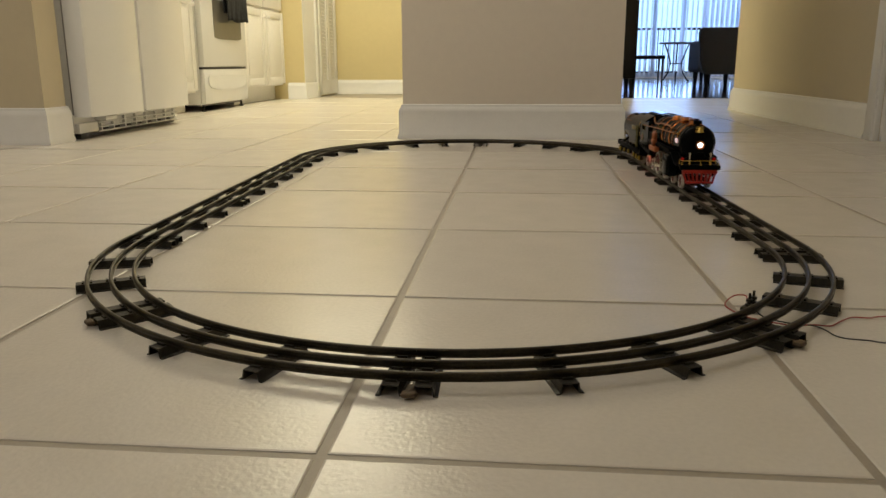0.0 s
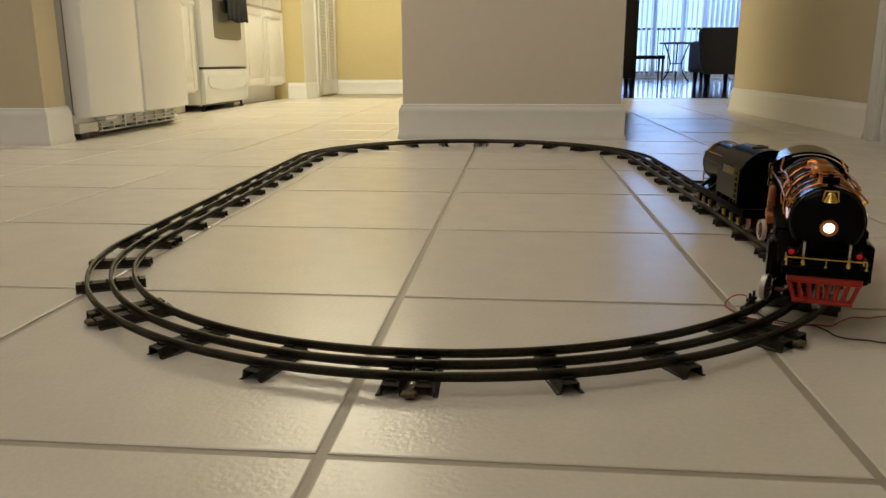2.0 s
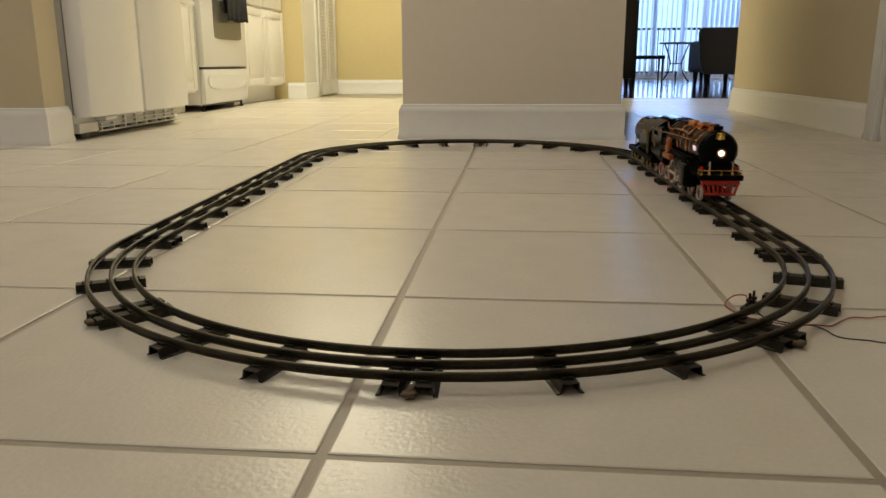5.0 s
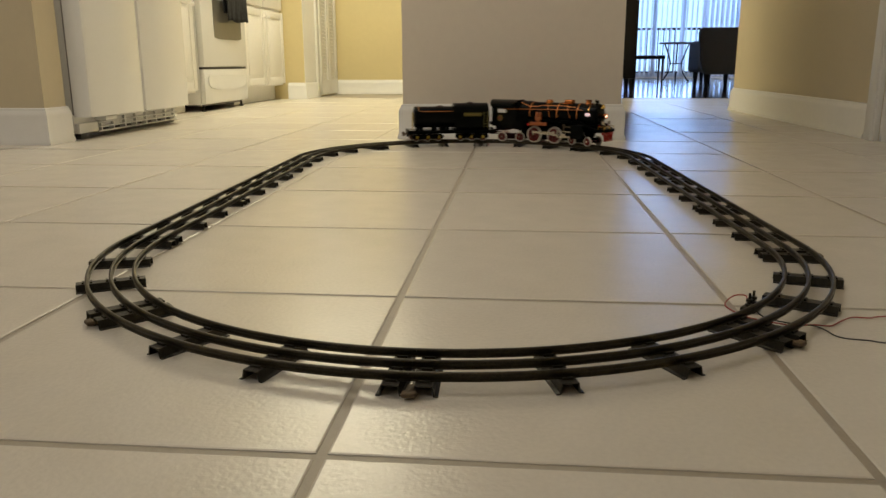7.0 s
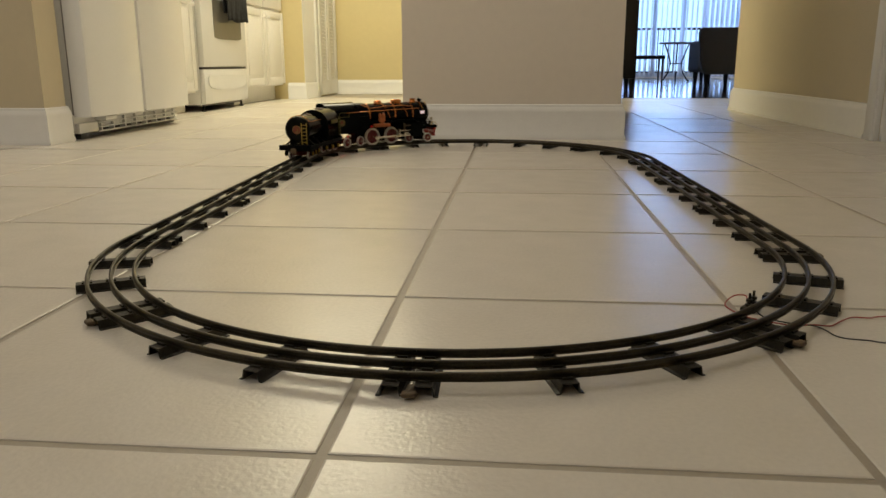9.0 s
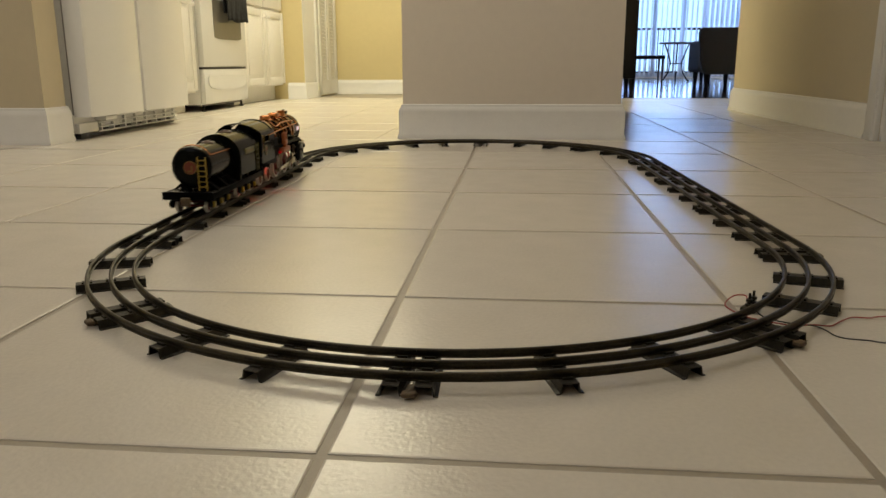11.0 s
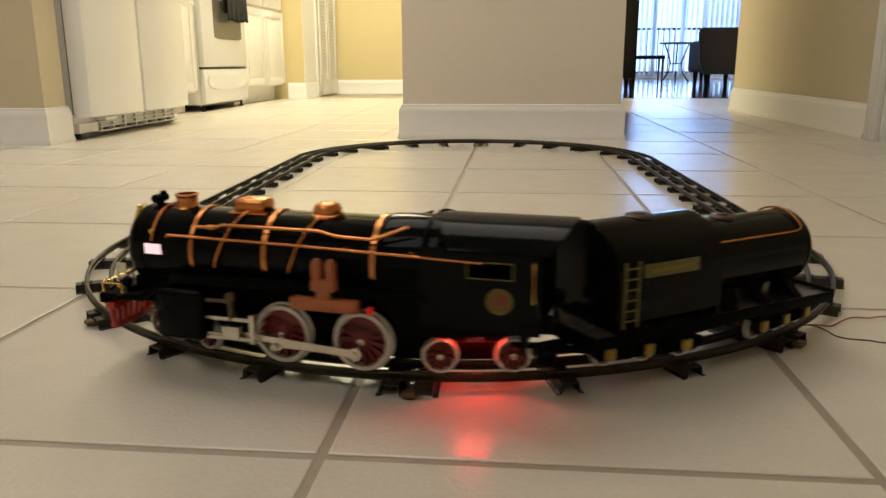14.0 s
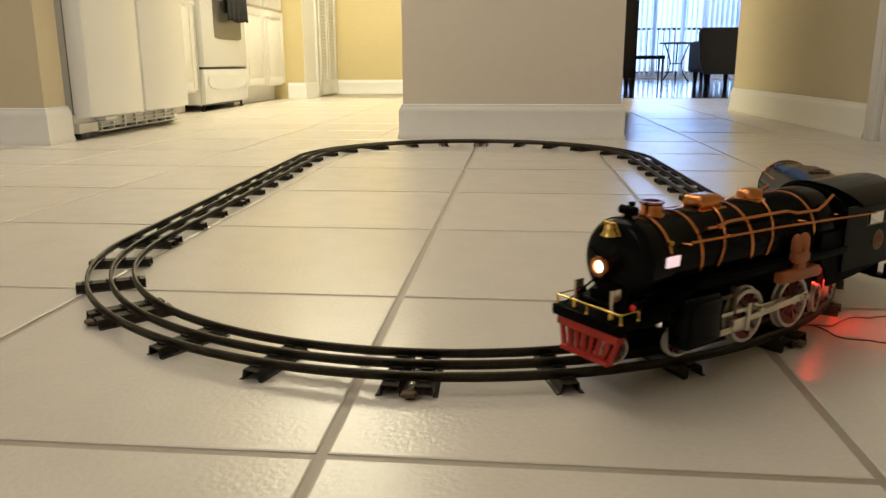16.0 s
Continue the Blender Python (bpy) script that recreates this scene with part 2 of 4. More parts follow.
WALLS = [
    tagged(wall("wall_divider", -0.304, 0.536, 2.500, 4.30, BEIGE), "beige end of a dividing wall", "wall"),
    tagged(wall("wall_stub", -3.6, -1.567, 2.155, 2.290, HALL), "yellow painted wall beside the fridge", "wall"),
    tagged(wall("wall_kitchen_side", -2.75, -2.60, 2.290, 5.85, YELLOW), "yellow painted kitchen wall", "wall"),
    tagged(wall("wall_closet", -2.75, -1.62, 5.85, 7.1, YELLOW), "yellow painted closet walls", "wall"),
    tagged(wall("wall_kitchen_back", -1.62, 0.69, 6.95, 7.1, YELLOW), "bright yellow kitchen back wall", "wall"),
    tagged(wall("wall_hall", 1.487, 1.62, -3.2, 4.53, HALL, holes=((1.72, 2.50, 0, 2.06),)), "yellow painted hall wall", "wall"),
    tagged(wall("wall_living_west", 0.54, 0.69, 7.1, 14.4, BEIGE), "beige living room wall", "wall"),
    tagged(wall("wall_living_south", 1.62, 7.0, 4.40, 4.53, YELLOW), "yellow painted living room wall", "wall"),
    tagged(wall("wall_living_east", 7.0, 7.15, 4.40, 14.4, BEIGE), "beige living room wall", "wall"),
    tagged(wall("wall_windows", -0.304, 7.15, 14.4, 14.55, BEIGE, holes=((2.05, 6.2, 0.03, 2.35),)), "beige wall round a wide glazed opening", "wall"),
    tagged(wall("wall_rear", -3.75, 1.62, -3.35, -3.2, BEIGE), "beige wall", "wall"),
    tagged(wall("wall_west", -3.75, -3.6, -3.2, 2.290, BEIGE), "beige wall", "wall"),
]
tagged(part("ceiling", made(box, -3.75, 7.15, -3.35, 14.55, 2.6, 2.7), CEIL, smooth=False), "white painted ceiling", "ceiling", kind="structure")

BASE_SECTION = [(0, 0), (0.020, 0), (0.020, 0.012), (0.015, 0.020), (0.015, 0.104), (0.012, 0.116), (0.007, 0.122), (0.006, 0.130), (0, BASE_H)]


def baseboard(path):
    """Runs along wall feet; the room lies to the left of the path."""
    bm = bmesh.new()
    sweep(bm, path, BASE_SECTION)
    return tagged(part("baseboard", bm, WHITE), "white moulded baseboard", "baseboard", kind="structure")


baseboard([(-0.304, 4.30), (-0.304, 2.500), (0.536, 2.500), (0.536, 4.30)][::-1])
baseboard([(-3.6, 2.155), (-1.567, 2.155), (-1.567, 2.300)][::-1])
baseboard([(-1.76, 5.85), (-1.62, 5.85), (-1.62, 6.22)][::-1])
baseboard([(0.69, 6.95), (-1.62, 6.95)])
baseboard([(1.62, 4.53), (1.487, 4.53), (1.487, 2.60)][::-1])
baseboard([(1.487, -3.2), (1.487, 1.62)])

# the hall door in its casing
door = thing("door_1", "closed white panelled hall door", "door", kind="structure")
bm = made(box, 1.52, 1.56, 1.745, 2.475, 0.008, 2.035, bev=0.002)
for z0, z1 in ((0.22, 0.95), (1.10, 1.85)):
    for y0, y1 in ((1.85, 2.06), (2.16, 2.37)):
        box(bm, 1.514, 1.53, y0, y1, z0, z1, bev=0.006)
part("door_leaf", bm, WHITE, door)
for y0, y1, z0, z1 in ((2.50, 2.59, 0, 2.15), (1.63, 1.72, 0, 2.15), (1.72, 2.50, 2.06, 2.15)):
    bm = made(box, 1.467, 1.487, y0, y1, z0, z1, bev=0.004)
    box(bm, 1.461, 1.470, y0 + 0.012, y1 - 0.03, z0, z1 - 0.012 if z0 == 0 else z1, bev=0.003)
    part("casing", bm, WHITE, door)
part("jamb", made(box, 1.487, 1.62, 2.478, 2.50, 0, 2.06), WHITE, door)
part("jamb", made(box, 1.487, 1.62, 1.72, 1.742, 0, 2.06), WHITE, door)

# louvred closet door
louvre = thing("louvred_door", "white louvred bifold closet door", "door")
for y0, y1 in ((6.30, 6.60), (6.61, 6.92)):
    leaf = part("leaf", made(box, -1.618, -1.590, y0, y0 + 0.05, 0.015, 2.02, bev=0.002), WHITE, louvre)
    part("stile", made(box, -1.618, -1.590, y1 - 0.05, y1, 0.015, 2.02, bev=0.002), WHITE, leaf)
    for z0, z1 in ((0.015, 0.14), (1.0, 1.08), (1.92, 2.02)):
        part("stile", made(box, -1.617, -1.591, y0 + 0.05, y1 - 0.05, z0, z1), WHITE, leaf)
    for i in range(56):
        z = 0.155 + i * 0.0315
        if 0.985 < z < 1.085:
            continue
        bm = made(box, -0.0190, 0.0190, y0 + 0.05, y1 - 0.05, -0.003, 0.003)
        bmesh.ops.transform(bm, matrix=pose(-1.604, 0, z, 0, 74, 0), verts=bm.verts)
        part("slat", bm, WHITE, leaf, smooth=False)
part("casing", made(box, -1.62, -1.598, 6.22, 6.29, 0, 2.1, bev=0.003), WHITE, louvre)
# Added sheet that makes the closet wall's side face paler than its front.
part("side_face_sheet", made(box, -1.6195, -1.615, 5.853, 6.219, BASE_H, 2.1), WHITE, louvre, "thin white sheet over the closet wall's side face")


# ---- kitchen ----
def fridge():
    f = thing("refrigerator", "white side-by-side refrigerator with textured doors", "refrigerator")
    part("body", made(box, -2.30, -1.575, 2.345, 3.255, 0.03, 1.75, bev=0.008), ENAMEL, f)
    for y0, y1 in ((2.340, 2.787), (2.795, 3.260)):
        bm = bmesh.new()
        prism(bm, [(-1.567, y0), (-1.567, y1), (-1.520, y1), (-1.502, y1 - 0.008), (-1.495, y1 - 0.03), (-1.495, y0 + 0.03), (-1.502, y0 + 0.008), (-1.520, y0)], "z", 0.088, 1.745)
        d = part("door", bm, ENAMEL, f)
        part("gasket", made(box, -1.576, -1.566, y0 + 0.006, y1 - 0.006, 0.095, 1.74), PLASTIC_GREY, d)
    for y in (2.735, 2.84):
        bm = bmesh.new()
        tube(bm, [(-1.50, y, 0.75), (-1.455, y, 0.79), (-1.45, y, 1.1), (-1.455, y, 1.41), (-1.50, y, 1.45)], 0.011)
        part("handle", bm, ENAMEL, f)
    # Backing is coloured dark for the shade inside the grille's slots.
    g = part("kick_grille", made(box, -1.60, -1.585, 2.35, 3.25, 0.004, 0.087), PLASTIC_DARK, f, "white kick grille over a backing coloured as shade")
    for z in (0.018, 0.036, 0.054, 0.074):
        part("bar", made(box, -1.586, -1.560, 2.50, 3.24, z, z + 0.0055, bev=0.002), ENAMEL, g)
    for i in range(8):
        part("bar", made(box, -1.585, -1.562, 2.52 + i * 0.098, 2.53 + i * 0.098, 0.018, 0.08), ENAMEL, g)
    part("bar", made(box, -1.59, -1.556, 2.35, 2.49, 0.022, 0.062, bev=0.006), ENAMEL, g)
    part("hinge_cover", made(box, -1.565, -1.51, 2.47, 2.56, 0.066, 0.086, bev=0.006), ENAMEL, f)
    part("foot", made(box, -1.60, -1.56, 2.36, 2.42, 0.0, 0.03, bev=0.004), PLASTIC_DARK, f)
    part("foot", made(box, -1.66, -1.62, 3.18, 3.24, 0.0, 0.03, bev=0.004), PLASTIC_DARK, f)
    part("foot", made(box, -2.25, -2.20, 2.36, 3.24, 0.0, 0.03, bev=0.004), PLASTIC_DARK, f)


def panel_door(x, y0, y1, z0, z1, parent, name="door"):
    """A cabinet door whose raised panel faces +x."""
    bm = made(box, x - 0.019, x, y0, y1, z0, z1, bev=0.003)
    w = 0.055
    if z1 - z0 > 0.25:
        d = part(name, bm, CABINET, parent)
        for a in ((y0, y0 + w, z0, z1), (y1 - w, y1, z0, z1), (y0 + w, y1 - w, z0, z0 + w), (y0 + w, y1 - w, z1 - w, z1)):
            part("moulding", made(box, x - 0.001, x + 0.006, a[0] + 0.002, a[1] - 0.002, a[2] + 0.002, a[3] - 0.002, bev=0.003), CABINET, d)
        part("panel", made(box, x - 0.002, x + 0.005, y0 + w + 0.022, y1 - w - 0.022, z0 + w + 0.022, z1 - w - 0.022, bev=0.005), CABINET, d)
        return d
    d = part(name, bm, CABINET, parent)
    return d


def cabinet(x, y0, y1, doors):
    c = thing("base_cabinet", "white painted kitchen base cabinet with raised panels", "cabinet", group="kitchen base cabinets")
    bm = made(box, -2.58, x - 0.02, y0, y1, 0.115, 0.875)
    part("body", bm, CABINET, c, smooth=False)
    part("toe_kick", made(box, -2.58, x - 0.095, y0, y1, 0.0, 0.115), CABINET, c, smooth=False)
    w = (y1 - y0) / doors
    for i in range(doors):
        a, b = y0 + i * w + 0.012, y0 + (i + 1) * w - 0.012
        d = panel_door(x, a, b, 0.13, 0.685, c)
        k = bmesh.new()
        side = b - 0.035 if i % 2 == 0 else a + 0.035
        lathe(k, [(0, 0.006), (0.012, 0.005), (0.016, 0.013), (0.026, 0.013), (0.030, 0.008)], "x", (x + 0.004, side, 0.63), n=16)
        part("knob", k, CABINET, d)
        e = panel_door(x, a, b, 0.705, 0.855, c, "drawer")
        k = bmesh.new()
        lathe(k, [(0, 0.006), (0.012, 0.005), (0.016, 0.013), (0.026, 0.013), (0.030, 0.008)], "x", (x, (a + b) / 2, 0.78), n=16)
        part("knob", k, CABINET, e)
    return c


def stove():
    s = thing("kitchen_range", "white electric kitchen range with dark oven window", "stove")
    x, y0, y1 = -1.765, 4.105, 4.870
    part("body", made(box, -2.42, x - 0.03, y0, y1, 0.04, 0.905, bev=0.003), ENAMEL, s)
    # Dark strip stands in for the shade under the range.
    part("base_shade_strip", made(box, -2.38, x - 0.05, y0 + 0.01, y1 - 0.01, 0.028, 0.042), PLASTIC_DARK, s)
    d = made(box, x - 0.029, x + 0.004, y0 + 0.005, y1 - 0.005, 0.045, 0.255, bev=0.006)
    dr = part("storage_drawer", d, ENAMEL, s)
    bm = bmesh.new()
    yc = (y0 + y1) / 2
    low = [(yc + 0.335 * math.sin(radians(9 * k - 90)), 0.178 - 0.052 * math.cos(radians(9 * k - 90)) ** 0.6 if 0 < k < 20 else 0.178) for k in range(21)]
    prism(bm, low + [(yc + 0.335, 0.205), (yc + 0.320, 0.216), (yc - 0.320, 0.216), (yc - 0.335, 0.205)], "x", x + 0.003, x + 0.013)
    bmesh.ops.bevel(bm, geom=list(bm.edges), offset=0.004, segments=2, affect="EDGES", clamp_overlap=True)
    part("pull", bm, ENAMEL, dr)
    part("seam", made(box, x - 0.028, x - 0.004, y0 + 0.004, y1 - 0.004, 0.255, 0.268), PLASTIC_DARK, s)
    od = part("oven_door", made(box, x - 0.028, x + 0.008, y0 + 0.005, y1 - 0.005, 0.270, 0.79, bev=0.006), ENAMEL, s)
    pts = []
    yc, hw = (y0 + y1) / 2 + 0.050, 0.240
    for k in range(17):
        u = -1 + 2 * k / 16
        pts.append((yc + hw * u, 0.452 - 0.012 * (1 - u ** 6)))
    outline = pts + [(yc + hw, 0.68), (yc - hw, 0.68)]
    bm = bmesh.new()
    prism(bm, outline, "x", x + 0.004, x + 0.0105)
    part("window", bm, OVENGLASS, od, "dark oven window")
    bm = bmesh.new()
    tube(bm, [(x + 0.006, y0 + 0.06, 0.735), (x + 0.045, y0 + 0.065, 0.74), (x + 0.05, (y0 + y1) / 2, 0.742), (x + 0.045, y1 - 0.065, 0.74), (x + 0.006, y1 - 0.06, 0.735)], 0.011)
    part("handle", bm, ENAMEL, od)
    part("control_panel", made(box, x - 0.03, x, y0 + 0.003, y1 - 0.003, 0.80, 0.90, bev=0.006), ENAMEL, s)
    part("cooktop", made(box, -2.42, x + 0.006, y0 - 0.002, y1 + 0.002, 0.906, 0.925, bev=0.005), PLASTIC_DARK, s)
    for yy in (y0 + 0.05, y1 - 0.05):
        bm = bmesh.new()
        lathe(bm, [(0, 0.016), (0.008, 0.016), (0.012, 0.007), (0.04, 0.007)], "z", (x - 0.035, yy, 0), n=14)
        part("levelling_foot", bm, PLASTIC_DARK, s)


def towel():
    bm = bmesh.new()
    x, y0, y1 = -1.765, 4.405, 4.765
    n = 40
    rows = []
    for face, zt in ((1, 0.555), (-1, 0.60)):
        for lvl in range(9):
            row = []
            for k in range(n + 1):
                u = k / n
                z = 0.752 - (0.752 - zt) * lvl / 8
                if lvl == 8:
                    z += 0.006 * math.sin(u * 9)
                off = 0.004 * math.sin(u * 25 + lvl * 0.2) * lvl / 8 + 0.003 * math.sin(u * 57) * lvl / 8
                dx = 0.050 + face * (0.015 if lvl else 0.006) + off
                row.append(bm.verts.new((x + dx, y0 + (y1 - y0) * u - 0.012 * math.sin(u * 6.28) * lvl / 8, z + (0.006 if lvl == 0 else 0))))
            rows.append(row)
    order = rows[:9][::-1] + rows[9:]
    for a, b in zip(order, order[1:]):
        for k in range(n):
            bm.faces.new((a[k], a[k + 1], b[k + 1], b[k]))
    ob = part("dish_towel", bm, TOWEL)
    so = ob.modifiers.new("thickness", "SOLIDIFY")
    so.thickness = 0.004
    tagged(ob, "black dish towel draped over the oven handle", "towel")


fridge()
cabinet(-1.80, 3.30, 4.095, 1)
stove()
towel()
cabinet(-1.78, 4.880, 5.835, 2)
for y0, y1 in ((3.30, 4.095), (4.88, 5.84)):
    tagged(part("worktop", made(box, -2.59, -1.755, y0, y1, 0.876, 0.914, bev=0.006), PLASTIC_GREY), "grey laminate kitchen worktop", "worktop")


# ---- living room ----
def tapered_leg(bm, x, y, z0, z1, r0, r1):
    rod(bm, (x, y, z0), (x, y, z1), r0, n=10, r2=r1)


cab = thing("tall_cabinet", "tall espresso wood cabinet on tapered feet", "cabinet")
part("body", made(box, 0.75, 1.285, 7.30, 7.75, 0.135, 1.95, bev=0.006), ESPRESSO, cab)
part("top", made(box, 0.735, 1.30, 7.285, 7.76, 1.951, 1.985, bev=0.006), ESPRESSO, cab)
part("door", made(box, 0.765, 1.01, 7.283, 7.299, 0.16, 1.92, bev=0.004), ESPRESSO, cab)
part("door", made(box, 1.02, 1.265, 7.283, 7.299, 0.16, 1.92, bev=0.004), ESPRESSO, cab)
for x in (0.785, 1.255):
    for y in (7.335, 7.715):
        bm = bmesh.new()
        tapered_leg(bm, x, y, 0.0, 0.134, 0.018, 0.030)
        part("leg", bm, ESPRESSO, cab)


def armchair(m, material, label, w=0.56, high=0.68):
    a = thing("armchair", label, "armchair", m, group="living room armchairs")
    bm = bmesh.new()
    out = [(-w / 2 * 0.74, 0.15), (w / 2 * 0.74, 0.15), (w / 2 * 0.93, 0.30), (w / 2 * 0.99, high - 0.03), (w / 2 * 0.93, high), (-w / 2 * 0.93, high), (-w / 2 * 0.99, high - 0.03), (-w / 2 * 0.93, 0.30)]
    prism(bm, out, "y", -0.04, 0.09)
    bmesh.ops.bevel(bm, geom=list(bm.edges), offset=0.022, segments=2, affect="EDGES", clamp_overlap=True)
    part("backrest", bm, material, a)
    part("seat", made(box, -w / 2 + 0.03, w / 2 - 0.03, -0.62, -0.03, 0.17, 0.40, bev=0.04, seg=3), material, a)
    for sx in (-1, 1):
        x0 = sx * (w / 2 - 0.075)
        part("arm", made(box, x0 - 0.05, x0 + 0.05, -0.60, -0.02, 0.17, min(0.54, high - 0.06), bev=0.047, seg=4), material, a)
        for y in (-0.54, 0.03):
            bm = bmesh.new()
            tapered_leg(bm, sx * (w / 2 - 0.115), y, 0.0, 0.172, 0.018, 0.034)
            part("leg", bm, ESPRESSO, a)
    return a


armchair(pose(2.53, 9.0, 0, 0, 0, 180), UPHOLSTERY, "dark upholstered armchair with tapered wooden legs", w=0.60)
armchair(pose(2.90, 11.3, 0, 0, 0, 62), UPHOLSTERY_PALE, "pale grey upholstered armchair by the windows", w=0.62, high=0.52)

tb = thing("side_table", "dark round side table on curved iron legs", "table", pose(2.50, 11.6, 0))
bm = bmesh.new()
lathe(bm, [(0.555, 0.25), (0.560, 0.262), (0.574, 0.262), (0.580, 0.25)], "z", (0, 0, 0), n=36)
part("tabletop", bm, ESPRESSO, tb)
for k in range(3):
    a = radians(120 * k + 20)
    bm = bmesh.new()
    tube(bm, [(math.cos(a) * r, math.sin(a) * r, z) for r, z in ((0.20, 0.556), (0.14, 0.42), (0.09, 0.28), (0.12, 0.14), (0.20, 0.03), (0.235, 0.010))], 0.011, n=8)
    part("leg", bm, IRON, tb)
bm = bmesh.new()
tube(bm, [(0.10 * math.cos(radians(20 * k)), 0.10 * math.sin(radians(20 * k)), 0.27) for k in range(18)], 0.007, n=6, closed=True)
part("stretcher", bm, IRON, tb)

st = thing("footstool", "low dark footstool with slim legs", "stool", pose(1.98, 11.0, 0))
part("seat", made(box, -0.22, 0.22, -0.18, 0.18, 0.335, 0.385, bev=0.012), ESPRESSO, st)
for sx in (-0.19, 0.19):
    for sy in (-0.15, 0.15):
        bm = bmesh.new()
        tapered_leg(bm, sx, sy, 0.0, 0.336, 0.010, 0.016)
        part("leg", bm, ESPRESSO, st)

# glazed wall with blinds, balcony and rail
win = thing("window_1", "sliding glass doors in white frames", "window", kind="structure")
for x in (2.05, 2.60, 3.10, 3.47, 4.10, 4.75, 5.40, 6.13):
    part("window_frame", made(box, x, x + 0.07, 14.42, 14.50, 0.03, 2.35, bev=0.004), FRAME, win)
for z0, z1 in ((0.03, 0.10), (2.28, 2.35)):
    part("window_frame", made(box, 2.12, 6.13, 14.43, 14.49, z0, z1), FRAME, win, smooth=False)
g = part("pane", made(box, 2.12, 6.13, 14.455, 14.461, 0.10, 2.28), GLASS, win, smooth=False)
g.visible_shadow = False

blinds = thing("vertical_blinds", "white vertical blinds, slats turned partly open", "blinds")
part("headrail", made(box, 2.05, 6.2, 14.26, 14.32, 2.36, 2.42, bev=0.004), BLIND, blinds)
rng = random.Random(4)
slat = None
for i in range(46):
    x = 2.10 + i * 0.089
    ang = 62 + rng.uniform(-6, 6) if x < 3.45 else 30 + rng.uniform(-5, 5)
    if slat is None:
        bm = bmesh.new()
        pts = [(-0.044 + 0.011 * k, 0.004 * math.cos((k - 4) * 0.38)) for k in range(9)]
        prism(bm, pts + [(u, v - 0.0012) for u, v in pts[::-1]], "z", 0.045, 2.36)
        slat = finish(bm, "slat", BLIND)
    ob = new("slat", slat)
    ob.parent = blinds
    ob.matrix_local = pose(x, 14.29, 0, 0, 0, ang)

balcony = thing("balcony", "concrete balcony with a dark metal rail", "balcony")
part("slab", made(box, 1.5, 6.8, 14.56, 16.3, -0.12, 0.0), CONCRETE, balcony, smooth=False)
part("top_rail", made(box, 1.5, 6.8, 16.1, 16.15, 0.93, 0.98, bev=0.008), IRON, balcony)
part("bottom_rail", made(box, 1.5, 6.8, 16.11, 16.14, 0.08, 0.11), IRON, balcony)
for i in range(48):
    part("baluster", made(box, 1.55 + i * 0.11, 1.568 + i * 0.11, 16.116, 16.134, 0.11, 0.93), IRON, balcony, smooth=False)
for x in (1.5, 4.1, 6.76):
    part("post", made(box, x, x + 0.04, 16.105, 16.145, 0.0, 0.93), IRON, balcony, smooth=False)
tagged(part("backdrop", made(box, -30, 60, 60.0, 60.5, -9, 40), BACKDROP, smooth=False), "bright hazy sky beyond the balcony", "backdrop", kind="structure")
gr = bmesh.new()
bmesh.ops.create_grid(gr, x_segments=8, y_segments=8, size=2500)
bmesh.ops.translate(gr, vec=(0, 0, -9.0), verts=gr.verts)
tagged(part("ground", gr, GROUNDM, smooth=False), "distant green ground below the balcony", "ground", kind="structure")


# ---- the track ----
TC, TR, TURN, TL = Vector((0.0526, 0.6523)), 0.501, radians(2.117), 1.107
GAUGE, RAIL_TOP = 0.0576, 0.019
PERIM = 2 * TL + 2 * math.pi * TR
SITE = Matrix.Translation((TC.x, TC.y, 0)) @ Matrix.Rotation(TURN, 4, "Z")


def track(u):
    """The point of the track's middle line u metres along it, anticlockwise from the start of the right-hand straight."""
    u %= PERIM
    arc = math.pi * TR
    if u < TL:
        p = (TR, u)
    elif u < TL + arc:
        a = (u - TL) / TR
        p = (TR * math.cos(a), TL + TR * math.sin(a))
    elif u < 2 * TL + arc:
        p = (-TR, TL - (u - TL - arc))
    else:
        a = math.pi + (u - 2 * TL - arc) / TR
        p = (TR * math.cos(a), TR * math.sin(a))
    return SITE @ Vector((*p, 0))


# hollow rolled rail: round head, pinched web, splayed foot
RAIL_SECTION = [(-0.0026, 0.0106), (0.0026, 0.0106), (0.0026, 0.0112), (0.0010, 0.0118), (0.0010, 0.0140), (0.0018, 0.0152), (0.0024, 0.0166), (0.0022, 0.0179), (0.0014, 0.0188), (0, 0.0191), (-0.0014, 0.0188), (-0.0022, 0.0179), (-0.0024, 0.0166), (-0.0018, 0.0152), (-0.0010, 0.0140), (-0.0010, 0.0118), (-0.0026, 0.0112)]


def tie_mesh():
    """A pressed tin tie: an open channel with splayed feet, along x."""
    bm = bmesh.new()
    t = 0.0009
    out = [(-0.0130, 0), (-0.0085, 0.0005), (-0.0072, 0.0097), (0.0072, 0.0097), (0.0085, 0.0005), (0.0130, 0), (0.0130, t), (0.0096, 0.0018), (0.0080, 0.0107), (-0.0080, 0.0107), (-0.0096, 0.0018), (-0.0130, t)]
    prism(bm, out, "x", -0.0425, 0.0425)
    for x in (-GAUGE / 2, 0, GAUGE / 2):
        for s in (-1, 1):
            box(bm, x + s * 0.0050 - 0.0012, x + s * 0.0050 + 0.0012, -0.005, 0.005, 0.0102, 0.0128)
    return finish(bm, "tie", TIE)


TIE_ME = tie_mesh()


